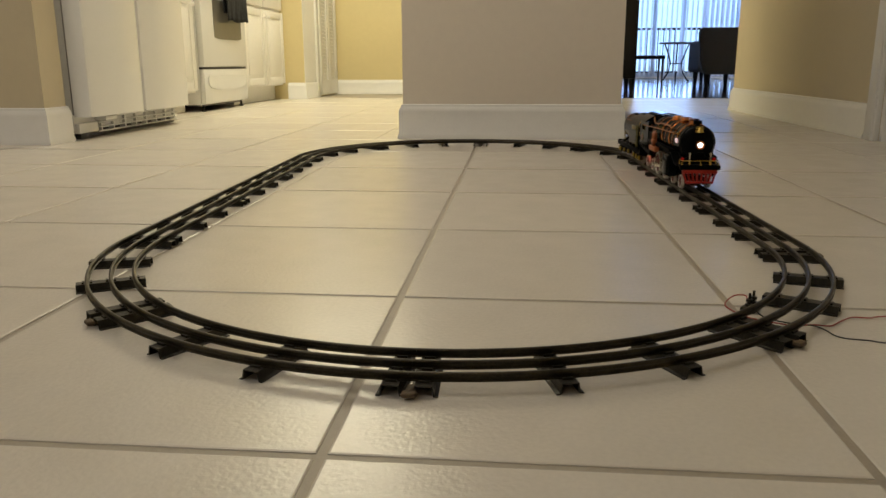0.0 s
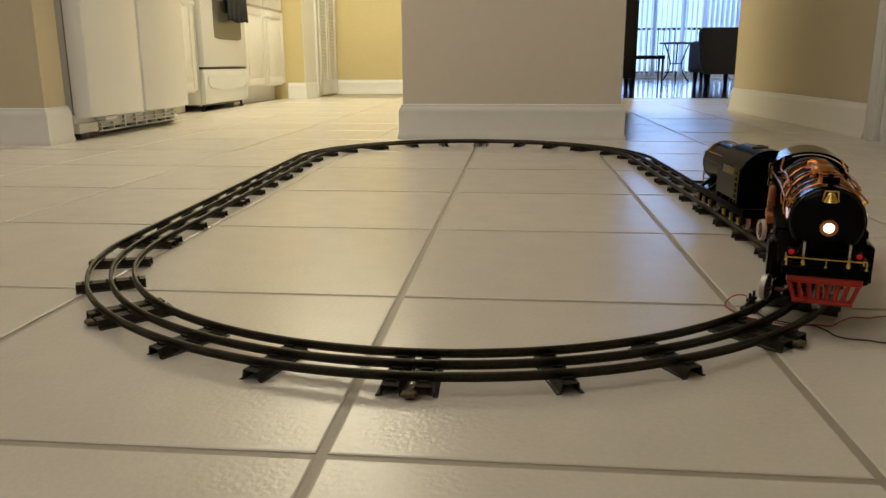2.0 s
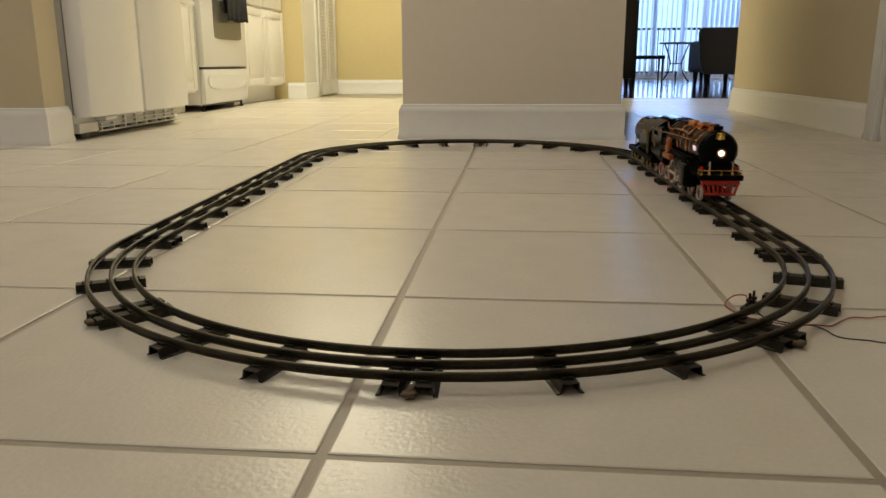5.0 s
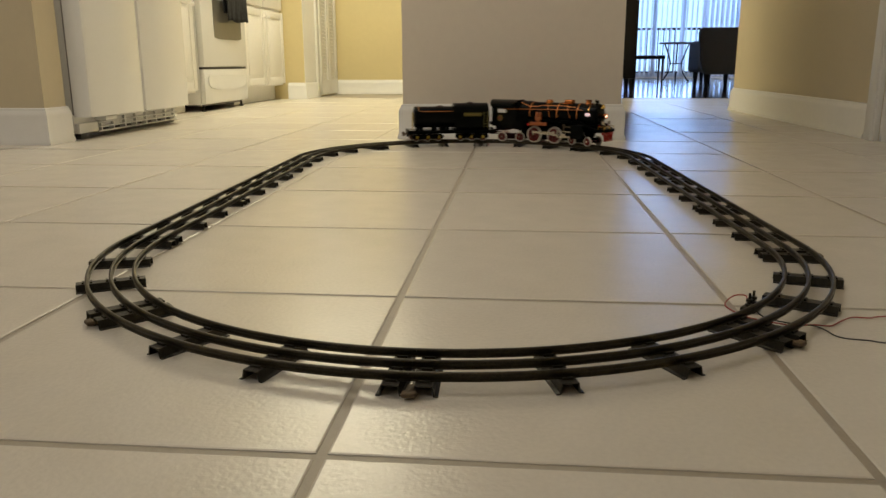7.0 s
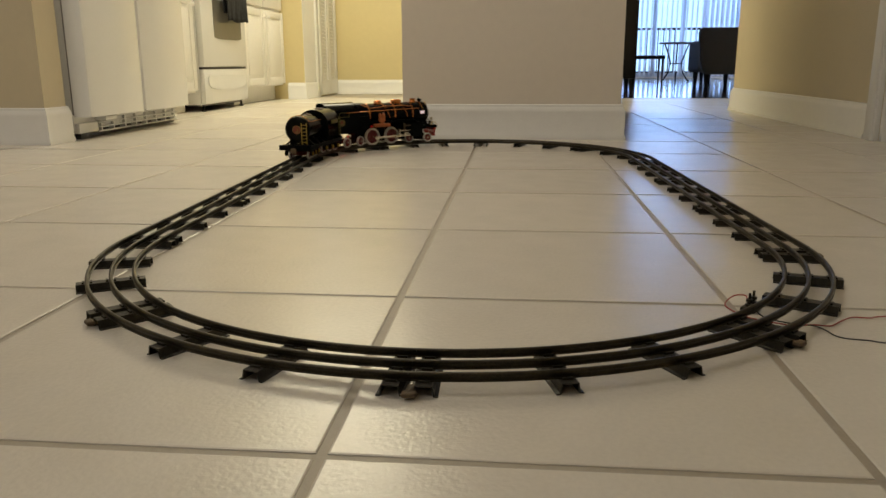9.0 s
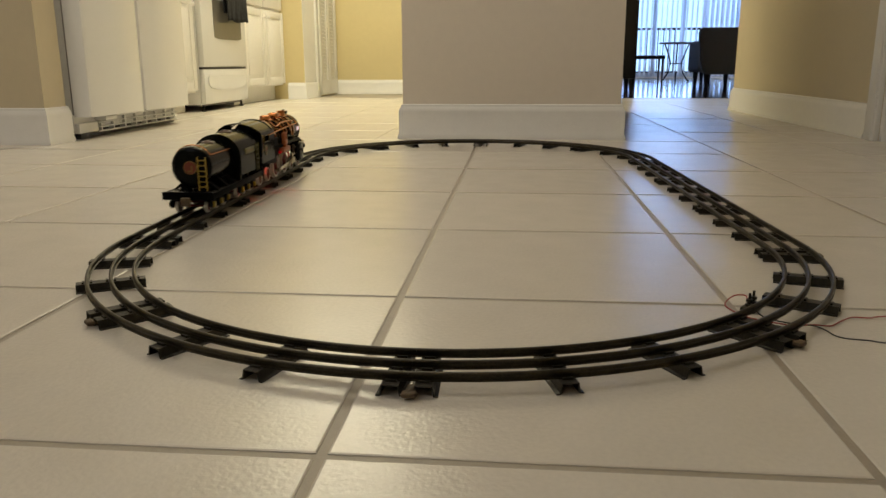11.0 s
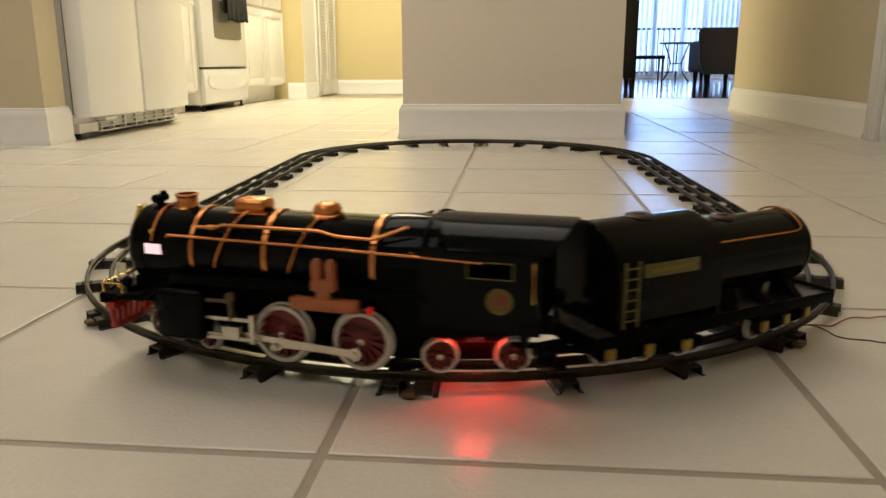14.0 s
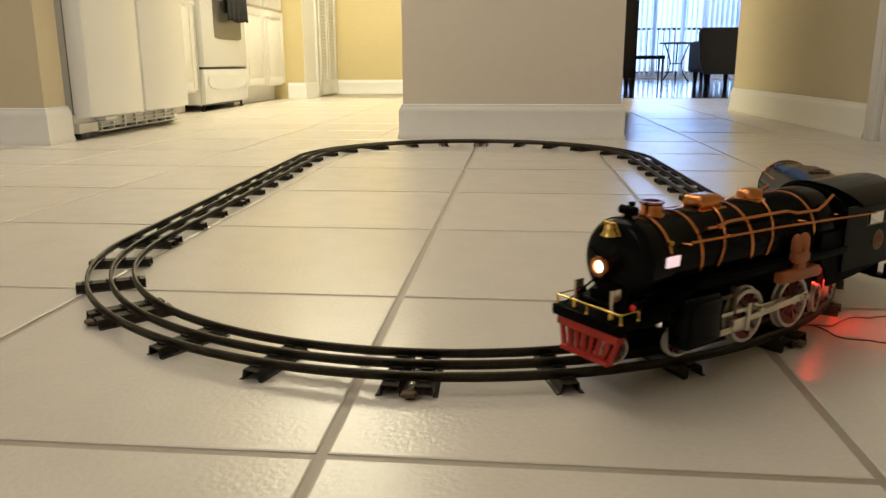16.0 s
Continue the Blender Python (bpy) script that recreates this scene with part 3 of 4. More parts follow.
def track_section(path, ties, clip, label, name):
    s = thing(name, label, "toy track", group="oval of toy train track")
    for off in (-GAUGE / 2, 0, GAUGE / 2):
        bm = bmesh.new()
        sweep(bm, path(off), RAIL_SECTION)
        part("rail", bm, RAIL, s)
    for m in ties:
        t = new("tie", TIE_ME)
        t.parent = s
        t.matrix_local = m
    bm = bmesh.new()
    box(bm, -0.006, 0.018, -0.0045, 0.0045, 0.001, 0.006, bev=0.002)
    box(bm, 0.010, 0.020, -0.0075, 0.0075, 0.0015, 0.0075, bev=0.003)
    bmesh.ops.transform(bm, matrix=clip, verts=bm.verts)
    part("joint_clip", bm, CLIP, s, "rusty joint clip")
    return s


STEP = math.pi / 4
GAP = 0.0


def arc_path(off):
    r = TR + off
    a0, a1 = GAP / TR, STEP - GAP / TR
    return [(r * math.cos(a0 + (a1 - a0) * k / 20), r * math.sin(a0 + (a1 - a0) * k / 20)) for k in range(21)]


def arc_at(deg, r):
    a = radians(deg)
    return Matrix.Translation((r * math.cos(a), r * math.sin(a), 0)) @ Matrix.Rotation(a, 4, "Z")


curve = track_section(arc_path, [arc_at(d, TR) for d in (1.6, 15.5, 29.0, 43.4)], arc_at(0.3, TR + 0.031), "aged black three-rail curved toy track section", "curved_track")
SL = TL / 3
straight = track_section(lambda off: [(off, GAP), (off, SL / 2), (off, SL - GAP)], [pose(0, d, 0) for d in (0.0138, 0.129, 0.240, SL - 0.0138)], pose(0.031, 0.002, 0), "aged black three-rail straight toy track section", "straight_track")

SLIDE = 0.021
spots = []
for k in range(4):
    spots.append((curve, SITE @ Matrix.Rotation(math.pi + k * STEP - SLIDE / TR, 4, "Z")))
    spots.append((curve, SITE @ Matrix.Translation((0, TL, 0)) @ Matrix.Rotation(k * STEP - SLIDE / TR, 4, "Z")))
for k in range(3):
    spots.append((straight, SITE @ Matrix.Translation((TR, k * SL - SLIDE, 0))))
    spots.append((straight, SITE @ Matrix.Translation((-TR, TL - k * SL + SLIDE, 0)) @ Matrix.Rotation(math.pi, 4, "Z")))
used = set()
for ob, m in spots:
    if ob not in used:
        used.add(ob)
        ob.matrix_world = m
    else:
        copy_thing(ob, m)

# terminal block with its two wires
lock = thing("track_terminal", "small black track terminal with two screw posts", "terminal", pose(0.425, 0.388, 0, 0, 0, -35))
bm = made(box, -0.009, 0.009, -0.013, 0.013, 0.0, 0.006, bev=0.002)
part("base", bm, TIE, lock)
for y in (-0.007, 0.007):
    bm = bmesh.new()
    lathe(bm, [(0.007, 0.0045), (0.010, 0.0045), (0.010, 0.0018), (0.0125, 0.0018), (0.0125, 0.0040), (0.016, 0.0040), (0.016, 0.0015), (0.023, 0.0015)], "z", (0, y, 0), n=12)
    part("screw_post", bm, TIE, lock)


def wire(pts, material, label, r=0.0008):
    out = []
    P = [Vector(p) for p in pts]
    for i in range(len(P) - 1):
        p0, p1, p2, p3 = P[max(i - 1, 0)], P[i], P[i + 1], P[min(i + 2, len(P) - 1)]
        for k in range(6):
            t = k / 6
            out.append(0.5 * (2 * p1 + (p2 - p0) * t + (2 * p0 - 5 * p1 + 4 * p2 - p3) * t * t + (3 * p1 - p0 - 3 * p2 + p3) * t ** 3))
    out.append(P[-1])
    bm = bmesh.new()
    tube(bm, out, r, n=6)
    tagged(part("wire", bm, material), label, "wire")


wire([(0.421, 0.392, 0.011), (0.424, 0.410, 0.012), (0.413, 0.420, 0.008), (0.398, 0.400, 0.003), (0.403, 0.374, 0.002), (0.414, 0.354, 0.002), (0.432, 0.338, 0.003), (0.452, 0.329, 0.003), (0.478, 0.332, 0.003), (0.496, 0.333, 0.002), (0.515, 0.352, 0.002), (0.533, 0.366, 0.002), (0.552, 0.365, 0.002), (0.572, 0.373, 0.002), (0.70, 0.40, 0.002), (1.1, 0.42, 0.002)], WIRE_RED, "thin red wire lying on the tiles")
wire([(0.431, 0.382, 0.011), (0.426, 0.370, 0.006), (0.432, 0.352, 0.003), (0.455, 0.334, 0.003), (0.476, 0.329, 0.003), (0.485, 0.317, 0.002), (0.488, 0.301, 0.002), (0.498, 0.292, 0.002), (0.519, 0.288, 0.002), (0.535, 0.281, 0.002), (0.64, 0.250, 0.002), (0.9, 0.20, 0.002)], WIRE_BLACK, "thin dark wire lying on the tiles")


# ---- the train ----
def wheelset(parent, x, r, gauge_half, name, spokes, thick=0.007, deep=False):
    """Two wheels on their axle, along y; its own origin is the axle."""
    bm = bmesh.new()
    rod(bm, (0, -gauge_half - 0.004, 0), (0, gauge_half + 0.004, 0), 0.0025)
    ob = part(name, bm, NICKEL, parent)
    ob.location = (x, 0, RAIL_TOP + r)
    if deep:
        bm = bmesh.new()
        join_to = [bm, bm]
    else:
        join_to = [bmesh.new(), bmesh.new()]
    for s, bm in zip((-1, 1), join_to):
        yo = s * gauge_half
        o, i = yo + s * thick / 2, yo - s * thick / 2
        # tyre ring with flange on the inner side
        lathe(bm, [(i, r * 0.80), (i, r * 1.07), (i + s * 0.0015, r * 1.07), (i + s * 0.0022, r), (o - s * 0.0006, r), (o, r * 0.975), (o, r * 0.855), (o - s * 0.001, r * 0.83), (i, r * 0.80)], "y", (0, 0, 0), n=36, mi=1)
        lathe(bm, [(i + s * 0.001, r * 0.28), (o - s * 0.0002, r * 0.28), (o + s * 0.001, r * 0.22)], "y", (0, 0, 0), n=16, mi=0)
        lathe(bm, [(i, r * 0.87), (i + s * 0.0012, r * 0.87)], "y", (0, 0, 0), n=24, mi=0)
        web = []
        for k in range(spokes):
            a, h = 2 * math.pi * k / spokes, math.pi / spokes
            for rr, off in ((0.87, -0.050 / 0.87), (0.87, 0.050 / 0.87), (0.31, h)):
                web.append((r * rr * math.cos(a + off), r * rr * math.sin(a + off)))
        prism(bm, web, "y", yo - thick * 0.30, yo + thick * 0.30, mi=0)
        lathe(bm, [(o + s * 0.0002, 0.0030), (o + s * 0.0022, 0.0030), (o + s * 0.0030, 0.0018)], "y", (0, 0, 0), n=12, mi=2)
    if deep:
        old = ob.data
        for f in old.polygons:
            f.material_index = 0
        bm.from_mesh(old)
        ob.data = finish(bm, name, [RED, RIM, NICKEL])
        ob["label"] = "red spoked wheels with nickel tyres"
    else:
        for bm in join_to:
            part("wheel", bm, [RED, RIM, NICKEL], ob, "red spoked wheel with nickel tyre")
    return ob


BZ, BR = 0.1172, 0.0388


def on_boiler(x, deg, lift=0.0, r=BR):
    a = radians(deg)
    return (x, (r + lift) * math.sin(a), BZ + (r + lift) * math.cos(a))


def band(bm, x, w, r, a0=-180, a1=180, th=0.0011, slant=0.0, n=44):
    """A flat metal strap round the boiler; slant shifts it backwards down its sides."""
    prev = None
    for k in range(n + 1):
        d = a0 + (a1 - a0) * k / n
        xs = x - slant * (abs(d) / 90.0)
        ring = [bm.verts.new(on_boiler(xs + dx, d, l, r)) for dx, l in ((-w / 2, -0.0005), (w / 2, -0.0005), (w / 2, th), (-w / 2, th))]
        if prev:
            for j in range(4):
                bm.faces.new((prev[j], prev[(j + 1) % 4], ring[(j + 1) % 4], ring[j]))
        prev = ring


loco = thing("toy_locomotive", "black tinplate toy steam locomotive with copper fittings and red wheels", "toy locomotive")

bm = bmesh.new()
lathe(bm, [(-0.110, 0.0418), (-0.085, 0.0420), (-0.064, 0.0418), (-0.0585, 0.0408), (-0.0555, BR), (0.176, BR - 0.0003), (0.1765, BR + 0.0006), (0.187, BR + 0.0006), (0.1875, BR - 0.0005), (0.1915, BR - 0.0015), (0.1945, BR - 0.0045), (0.1962, BR - 0.0085), (0.1975, BR - 0.017), (0.1985, BR - 0.026)], "x", (0, 0, BZ), n=48)
part("boiler", bm, BLACK, loco, "glossy black boiler")
for x, w in ((0.1243, 0.0038), (0.0502, 0.0042), (-0.0532, 0.0040)):
    bm = bmesh.new()
    band(bm, x, w, BR if x > -0.05 else BR + 0.0002, -108, 108)
    part("boiler_band", bm, COPPER, loco, "copper boiler band")
for x, s in ((0.0777, 0.016), (0.0033, 0.016)):
    for side in (-1, 1):
        bm = bmesh.new()
        tube(bm, [on_boiler(x - 0.001 + 0.024 * k / 10, side * (14 + 9.0 * k), 0.0014) for k in range(11)], 0.0014, n=8)
        part("sand_pipe", bm, COPPER, loco, "copper sand pipe")
bm = bmesh.new()
tube(bm, [on_boiler(0.1655, d, 0.0012) for d in range(-74, 75, 4)], 0.0012, n=6)
part("steam_strap", bm, COPPER, loco, "thin copper strap")
for side in (-1, 1):
    bm = bmesh.new()
    rod(bm, on_boiler(0.1655, side * 62, -0.001), on_boiler(0.1655, side * 62, 0.0035), 0.0026, n=12)
    rod(bm, on_boiler(0.1655, side * 62, 0.0030), on_boiler(0.1655, side * 62, 0.0052), 0.0016, n=10)
    part("check_valve", bm, BRASS, loco, "small brass check valve")
for side in (-1, 1):
    bm = bmesh.new()
    tube(bm, [(0.1455, side * 0.0425, 0.1358), (0.02, side * 0.0435, 0.1340), (-0.105, side * 0.0485, 0.1318), (-0.152, side * 0.0500, 0.1308)], 0.0012, n=8)
    for x in (0.146, 0.085, -0.03, -0.09):
        rod(bm, (x, side * 0.0432, 0.134), on_boiler(x, side * 64, -0.002), 0.0011, n=6)
    part("handrail", bm, COPPER, loco, "copper handrail")
    bm = bmesh.new()
    tube(bm, [(0.118, side * 0.0375, 0.1440), (0.098, side * 0.0375, 0.1440), (0.090, side * 0.0372, 0.1470), (-0.004, side * 0.0372, 0.1465), (-0.020, side * 0.0385, 0.1430), (-0.053, side * 0.0405, 0.1425), (-0.064, side * 0.0400, 0.1460), (-0.086, side * 0.0370, 0.1545)], 0.0016, n=10)
    rod(bm, (0.104, side * 0.0375, 0.1440), (0.098, side * 0.0375, 0.1440), 0.0028, n=10)
    part("feed_pipe", bm, COPPER, loco, "bent copper feed pipe")
# chimney, domes, bell, generator
bm = bmesh.new()
lathe(bm, [(0.1520, 0.0135), (0.1550, 0.0112), (0.1580, 0.0100), (0.1640, 0.0098), (0.1655, 0.0112), (0.1675, 0.0112), (0.1675, 0.0085), (0.1600, 0.0085)], "z", (0.1494, 0, 0), n=28)
part("chimney", bm, COPPER, loco, "copper chimney")
bm = made(box, 0.0615, 0.0945, -0.0125, 0.0125, 0.1520, 0.1668, bev=0.0055, seg=3)
box(bm, 0.0590, 0.0970, -0.0145, 0.0145, 0.1520, 0.1548, bev=0.0012)
part("sand_dome", bm, COPPER, loco, "copper sand dome")
bm = bmesh.new()
lathe(bm, [(0.1510, 0.0165), (0.1545, 0.0155), (0.1560, 0.0130), (0.1600, 0.0130), (0.1630, 0.0118), (0.1650, 0.0090), (0.1655, 0.0030)], "z", (0.0033, 0, 0), n=28)
part("steam_dome", bm, COPPER, loco, "copper steam dome")
bm = bmesh.new()
rod(bm, (0.1795, -0.0085, 0.1620), (0.1795, 0.0085, 0.1620), 0.0042, n=14)
box(bm, 0.1765, 0.1825, -0.003, 0.003, 0.154, 0.160, bev=0.001)
rod(bm, (0.1755, 0, 0.1655), (0.1755, 0, 0.169), 0.0030, n=10)
part("generator", bm, MATTE, loco)
bm = bmesh.new()
lathe(bm, [(0.1420, 0.0078), (0.1436, 0.0070), (0.1475, 0.0050), (0.1505, 0.0042), (0.1525, 0.0018)], "z", (0.2020, 0, 0), n=20)
for s in (-1, 1):
    rod(bm, (0.1980, s * 0.0080, 0.142), (0.2020, s * 0.0060, 0.1540), 0.0009, n=6)
rod(bm, (0.2020, -0.0062, 0.1535), (0.2020, 0.0062, 0.1535), 0.0009, n=6)
part("bell", bm, BRASS, loco, "brass bell")
# headlamp
bm = bmesh.new()
lathe(bm, [(0.1970, 0.0062), (0.2035, 0.0064), (0.2060, 0.0088), (0.2120, 0.0095), (0.2145, 0.0090), (0.2145, 0.0056), (0.2115, 0.0052)], "x", (0, 0, 0.1157), n=26)
hl = part("headlamp", bm, COPPER, loco, "copper headlamp rim")
bm = bmesh.new()
lathe(bm, [(0.2100, 0.0054), (0.2120, 0.0052), (0.2132, 0.0040), (0.2138, 0.0015)], "x", (0, 0, 0.1157), n=20)
part("lens", bm, LAMP, hl, "glowing headlamp lens")
for s in (-1, 1):
    bm = made(box, 0.1555, 0.1725, -0.0009, 0.0009, -0.0050, 0.0050, bev=0.0006)
    bmesh.ops.transform(bm, matrix=pose(0, s * 0.0396, 0.1210, s * -5, 0, 0), verts=bm.verts)
    part("number_plate", bm, PLATE, loco, "glowing pinkish number plate")
# footplate, saddle, pilot deck
bm = bmesh.new()
for s in (-1, 1):
    y0, y1 = sorted((s * 0.020, s * 0.0475))
    box(bm, -0.105, 0.142, y0, y1, 0.0955, 0.0990, bev=0.0006)
    box(bm, -0.105, 0.142, s * 0.0475 - 0.0012, s * 0.0475 + 0.0012, 0.0925, 0.1000, bev=0.0005)
part("running_board", bm, MATTE, loco)
bm = made(box, 0.110, 0.200, -0.024, 0.024, 0.068, 0.090, bev=0.004)
box(bm, -0.105, 0.20, -0.0150, 0.0150, 0.060, 0.098, bev=0.002)
box(bm, 0.148, 0.186, -0.030, 0.030, 0.084, 0.102, bev=0.006)
part("frame", bm, MATTE, loco)
bm = made(box, -0.095, 0.100, -0.0205, 0.0205, 0.030, 0.062, bev=0.002)
part("motor", bm, MATTE, loco)
for s in (-1, 1):
    bm = bmesh.new()
    prism(bm, [(0.142, 0.0955), (0.178, 0.078), (0.205, 0.074), (0.205, 0.070), (0.176, 0.072), (0.142, 0.091)], "y", s * 0.030, s * 0.046)
    part("deck_step", bm, MATTE, loco)
bm = made(box, 0.178, 0.2270, -0.0425, 0.0425, 0.0690, 0.0745, bev=0.0015)
box(bm, 0.2200, 0.2280, -0.0425, 0.0425, 0.0640, 0.0745, bev=0.002)
box(bm, 0.1960, 0.2050, -0.0300, 0.0300, 0.0740, 0.0800, bev=0.002)
pilot_deck = part("pilot_deck", bm, MATTE, loco)
bm = bmesh.new()
tube(bm, [(0.203, -0.0385, 0.0835), (0.2235, -0.0385, 0.0835), (0.2255, -0.0355, 0.0835), (0.2255, 0.0355, 0.0835), (0.2235, 0.0385, 0.0835), (0.203, 0.0385, 0.0835)], 0.0008, n=8)
for x, y in ((0.203, -0.0385), (0.203, 0.0385), (0.2245, -0.0385), (0.2245, 0.0385), (0.2255, 0)):
    rod(bm, (x, y, 0.074), (x, y, 0.0835), 0.0010, n=6)
    lathe(bm, [(0.0745, 0.0018), (0.0755, 0.0018), (0.0765, 0.0010)], "z", (x, y, 0), n=8)
part("deck_rail", bm, BRASS, pilot_deck, "brass deck rail")
for s in (-1, 1):
    bm = bmesh.new()
    rod(bm, (0.219, s * 0.0220, 0.074), (0.219, s * 0.0220, 0.1000), 0.0014, n=8)
    box(bm, 0.209, 0.219, s * 0.0220 - 0.0006, s * 0.0220 + 0.0006, 0.0895, 0.0998)
    part("flag", bm, NICKEL, pilot_deck, "nickel flag on its post")
    bm = bmesh.new()
    lathe(bm, [(0.0740, 0.0028), (0.0780, 0.0024), (0.0810, 0.0014), (0.0840, 0.0006)], "z", (0.219, s * 0.0220, 0), n=12)
    part("flag_socket", bm, BRASS, pilot_deck, "brass flag socket")
    bm = bmesh.new()
    rod(bm, (0.194, s * 0.020, 0.099), (0.221, s * 0.033, 0.075), 0.0011, n=6)
    part("brace_rod", bm, MATTE, loco)
    bm = bmesh.new()
    lathe(bm, [(0.1960, 0.0030), (0.1980, 0.0046), (0.2040, 0.0046), (0.2050, 0.0036)], "x", (0, s * 0.0335, 0.0850), n=14)
    rod(bm, (0.2000, s * 0.0335, 0.0740), (0.2000, s * 0.0335, 0.0820), 0.0016, n=8)
    part("marker_lamp", bm, MATTE, pilot_deck)
    bm = bmesh.new()
    lathe(bm, [(0.2046, 0.0034), (0.2056, 0.0030), (0.2062, 0.0014)], "x", (0, s * 0.0335, 0.0850), n=14)
    part("marker_lens", bm, MARKER, pilot_deck, "small red marker lens")
# cowcatcher: curved frame with upright bars
pil = part("cowcatcher", made(box, 0.2150, 0.2268, -0.0370, 0.0370, 0.0560, 0.0645, bev=0.002), PILOTRED, loco, "red cowcatcher")
bm = made(box, 0.2195, 0.2290, -0.0295, 0.0295, 0.0345, 0.0395, bev=0.0015)
part("foot_bar", bm, PILOTRED, pil)
for k in range(8):
    y = -0.0345 + 0.00986 * k
    bm = bmesh.new()
    rod(bm, (0.2215, y, 0.0580), (0.2245, y * 0.79, 0.0370), 0.0026, n=6)
    part("bar", bm, PILOTRED, pil)
# cylinders, valve gear
for s in (-1, 1):
    cy = part("cylinder", made(box, 0.1084, 0.1562, *sorted((s * 0.0300, s * 0.0540)), 0.0390, 0.0880, bev=0.0055, seg=3), BLACK, loco)
    bm = made(box, 0.1110, 0.1536, *sorted((s * 0.0536, s * 0.0552)), 0.0430, 0.0840, bev=0.0015)
    part("cover_plate", bm, BLACK, cy)
    bm = bmesh.new()
    for z in (0.0620, 0.0435):
        box(bm, 0.060, 0.1090, *sorted((s * 0.0445, s * 0.0485)), z - 0.0018, z + 0.0018, bev=0.0004)
    box(bm, 0.058, 0.063, *sorted((s * 0.0430, s * 0.0500)), 0.0400, 0.0680, bev=0.0008)
    part("guide_bar", bm, NICKEL, loco)
    bm = bmesh.new()
    rod(bm, (0.107, s * 0.046, 0.0780), (0.082, s * 0.046, 0.0780), 0.0020, n=8)
    box(bm, 0.080, 0.084, *sorted((s * 0.0430, s * 0.0490)), 0.060, 0.086, bev=0.001)
    lathe(bm, [(s * 0.0440, 0.0042), (s * 0.0495, 0.0042)], "y", (0.082, 0, 0.0830), n=14)
    part("valve_gear", bm, CLIP, loco, "dull metal valve gear")
# feedwater pump, painted copper
for s in (-1, 1):
    def yy(a, b, s=s):
        return sorted((s * a, s * b))
    fw = part("feedwater_heater", made(box, -0.0447, 0.0190, *yy(0.0440, 0.0560), 0.0790, 0.0905, bev=0.0022), COPPER_PAINT, loco, "copper-painted feedwater heater")
    bm = made(box, -0.0245, -0.0015, *yy(0.0455, 0.0555), 0.0970, 0.1075, bev=0.002)
    box(bm, -0.0195, -0.0065, *yy(0.0455, 0.0550), 0.0895, 0.0985, bev=0.001)
    part("pump_body", bm, COPPER_PAINT, fw)
    for x in (-0.0195, -0.0065):
        bm = bmesh.new()
        lathe(bm, [(0.1060, 0.0040), (0.1085, 0.0050), (0.1200, 0.0050), (0.1235, 0.0036), (0.1255, 0.0015)], "z", (x, s * 0.0500, 0), n=16)
        part("pump_head", bm, COPPER_PAINT, fw)
    bm = made(box, -0.0560, -0.0515, *yy(0.0450, 0.0515), 0.0775, 0.0850, bev=0.0015)
    part("marker_light", bm, MARKER, loco, "small red marker light")
    # firebox side sheet with raked lower edge
    bm = bmesh.new()
    prism(bm, [(-0.058, 0.1180), (-0.058, 0.0920), (-0.0700, 0.0790), (-0.0760, 0.0690), (-0.0790, 0.0595), (-0.1300, 0.0635), (-0.1900, 0.0715), (-0.1900, 0.0860), (-0.1000, 0.0860), (-0.1000, 0.1180)], "y", s * 0.0430, s * 0.0462)
    part("firebox_sheet", bm, MATTE, loco)
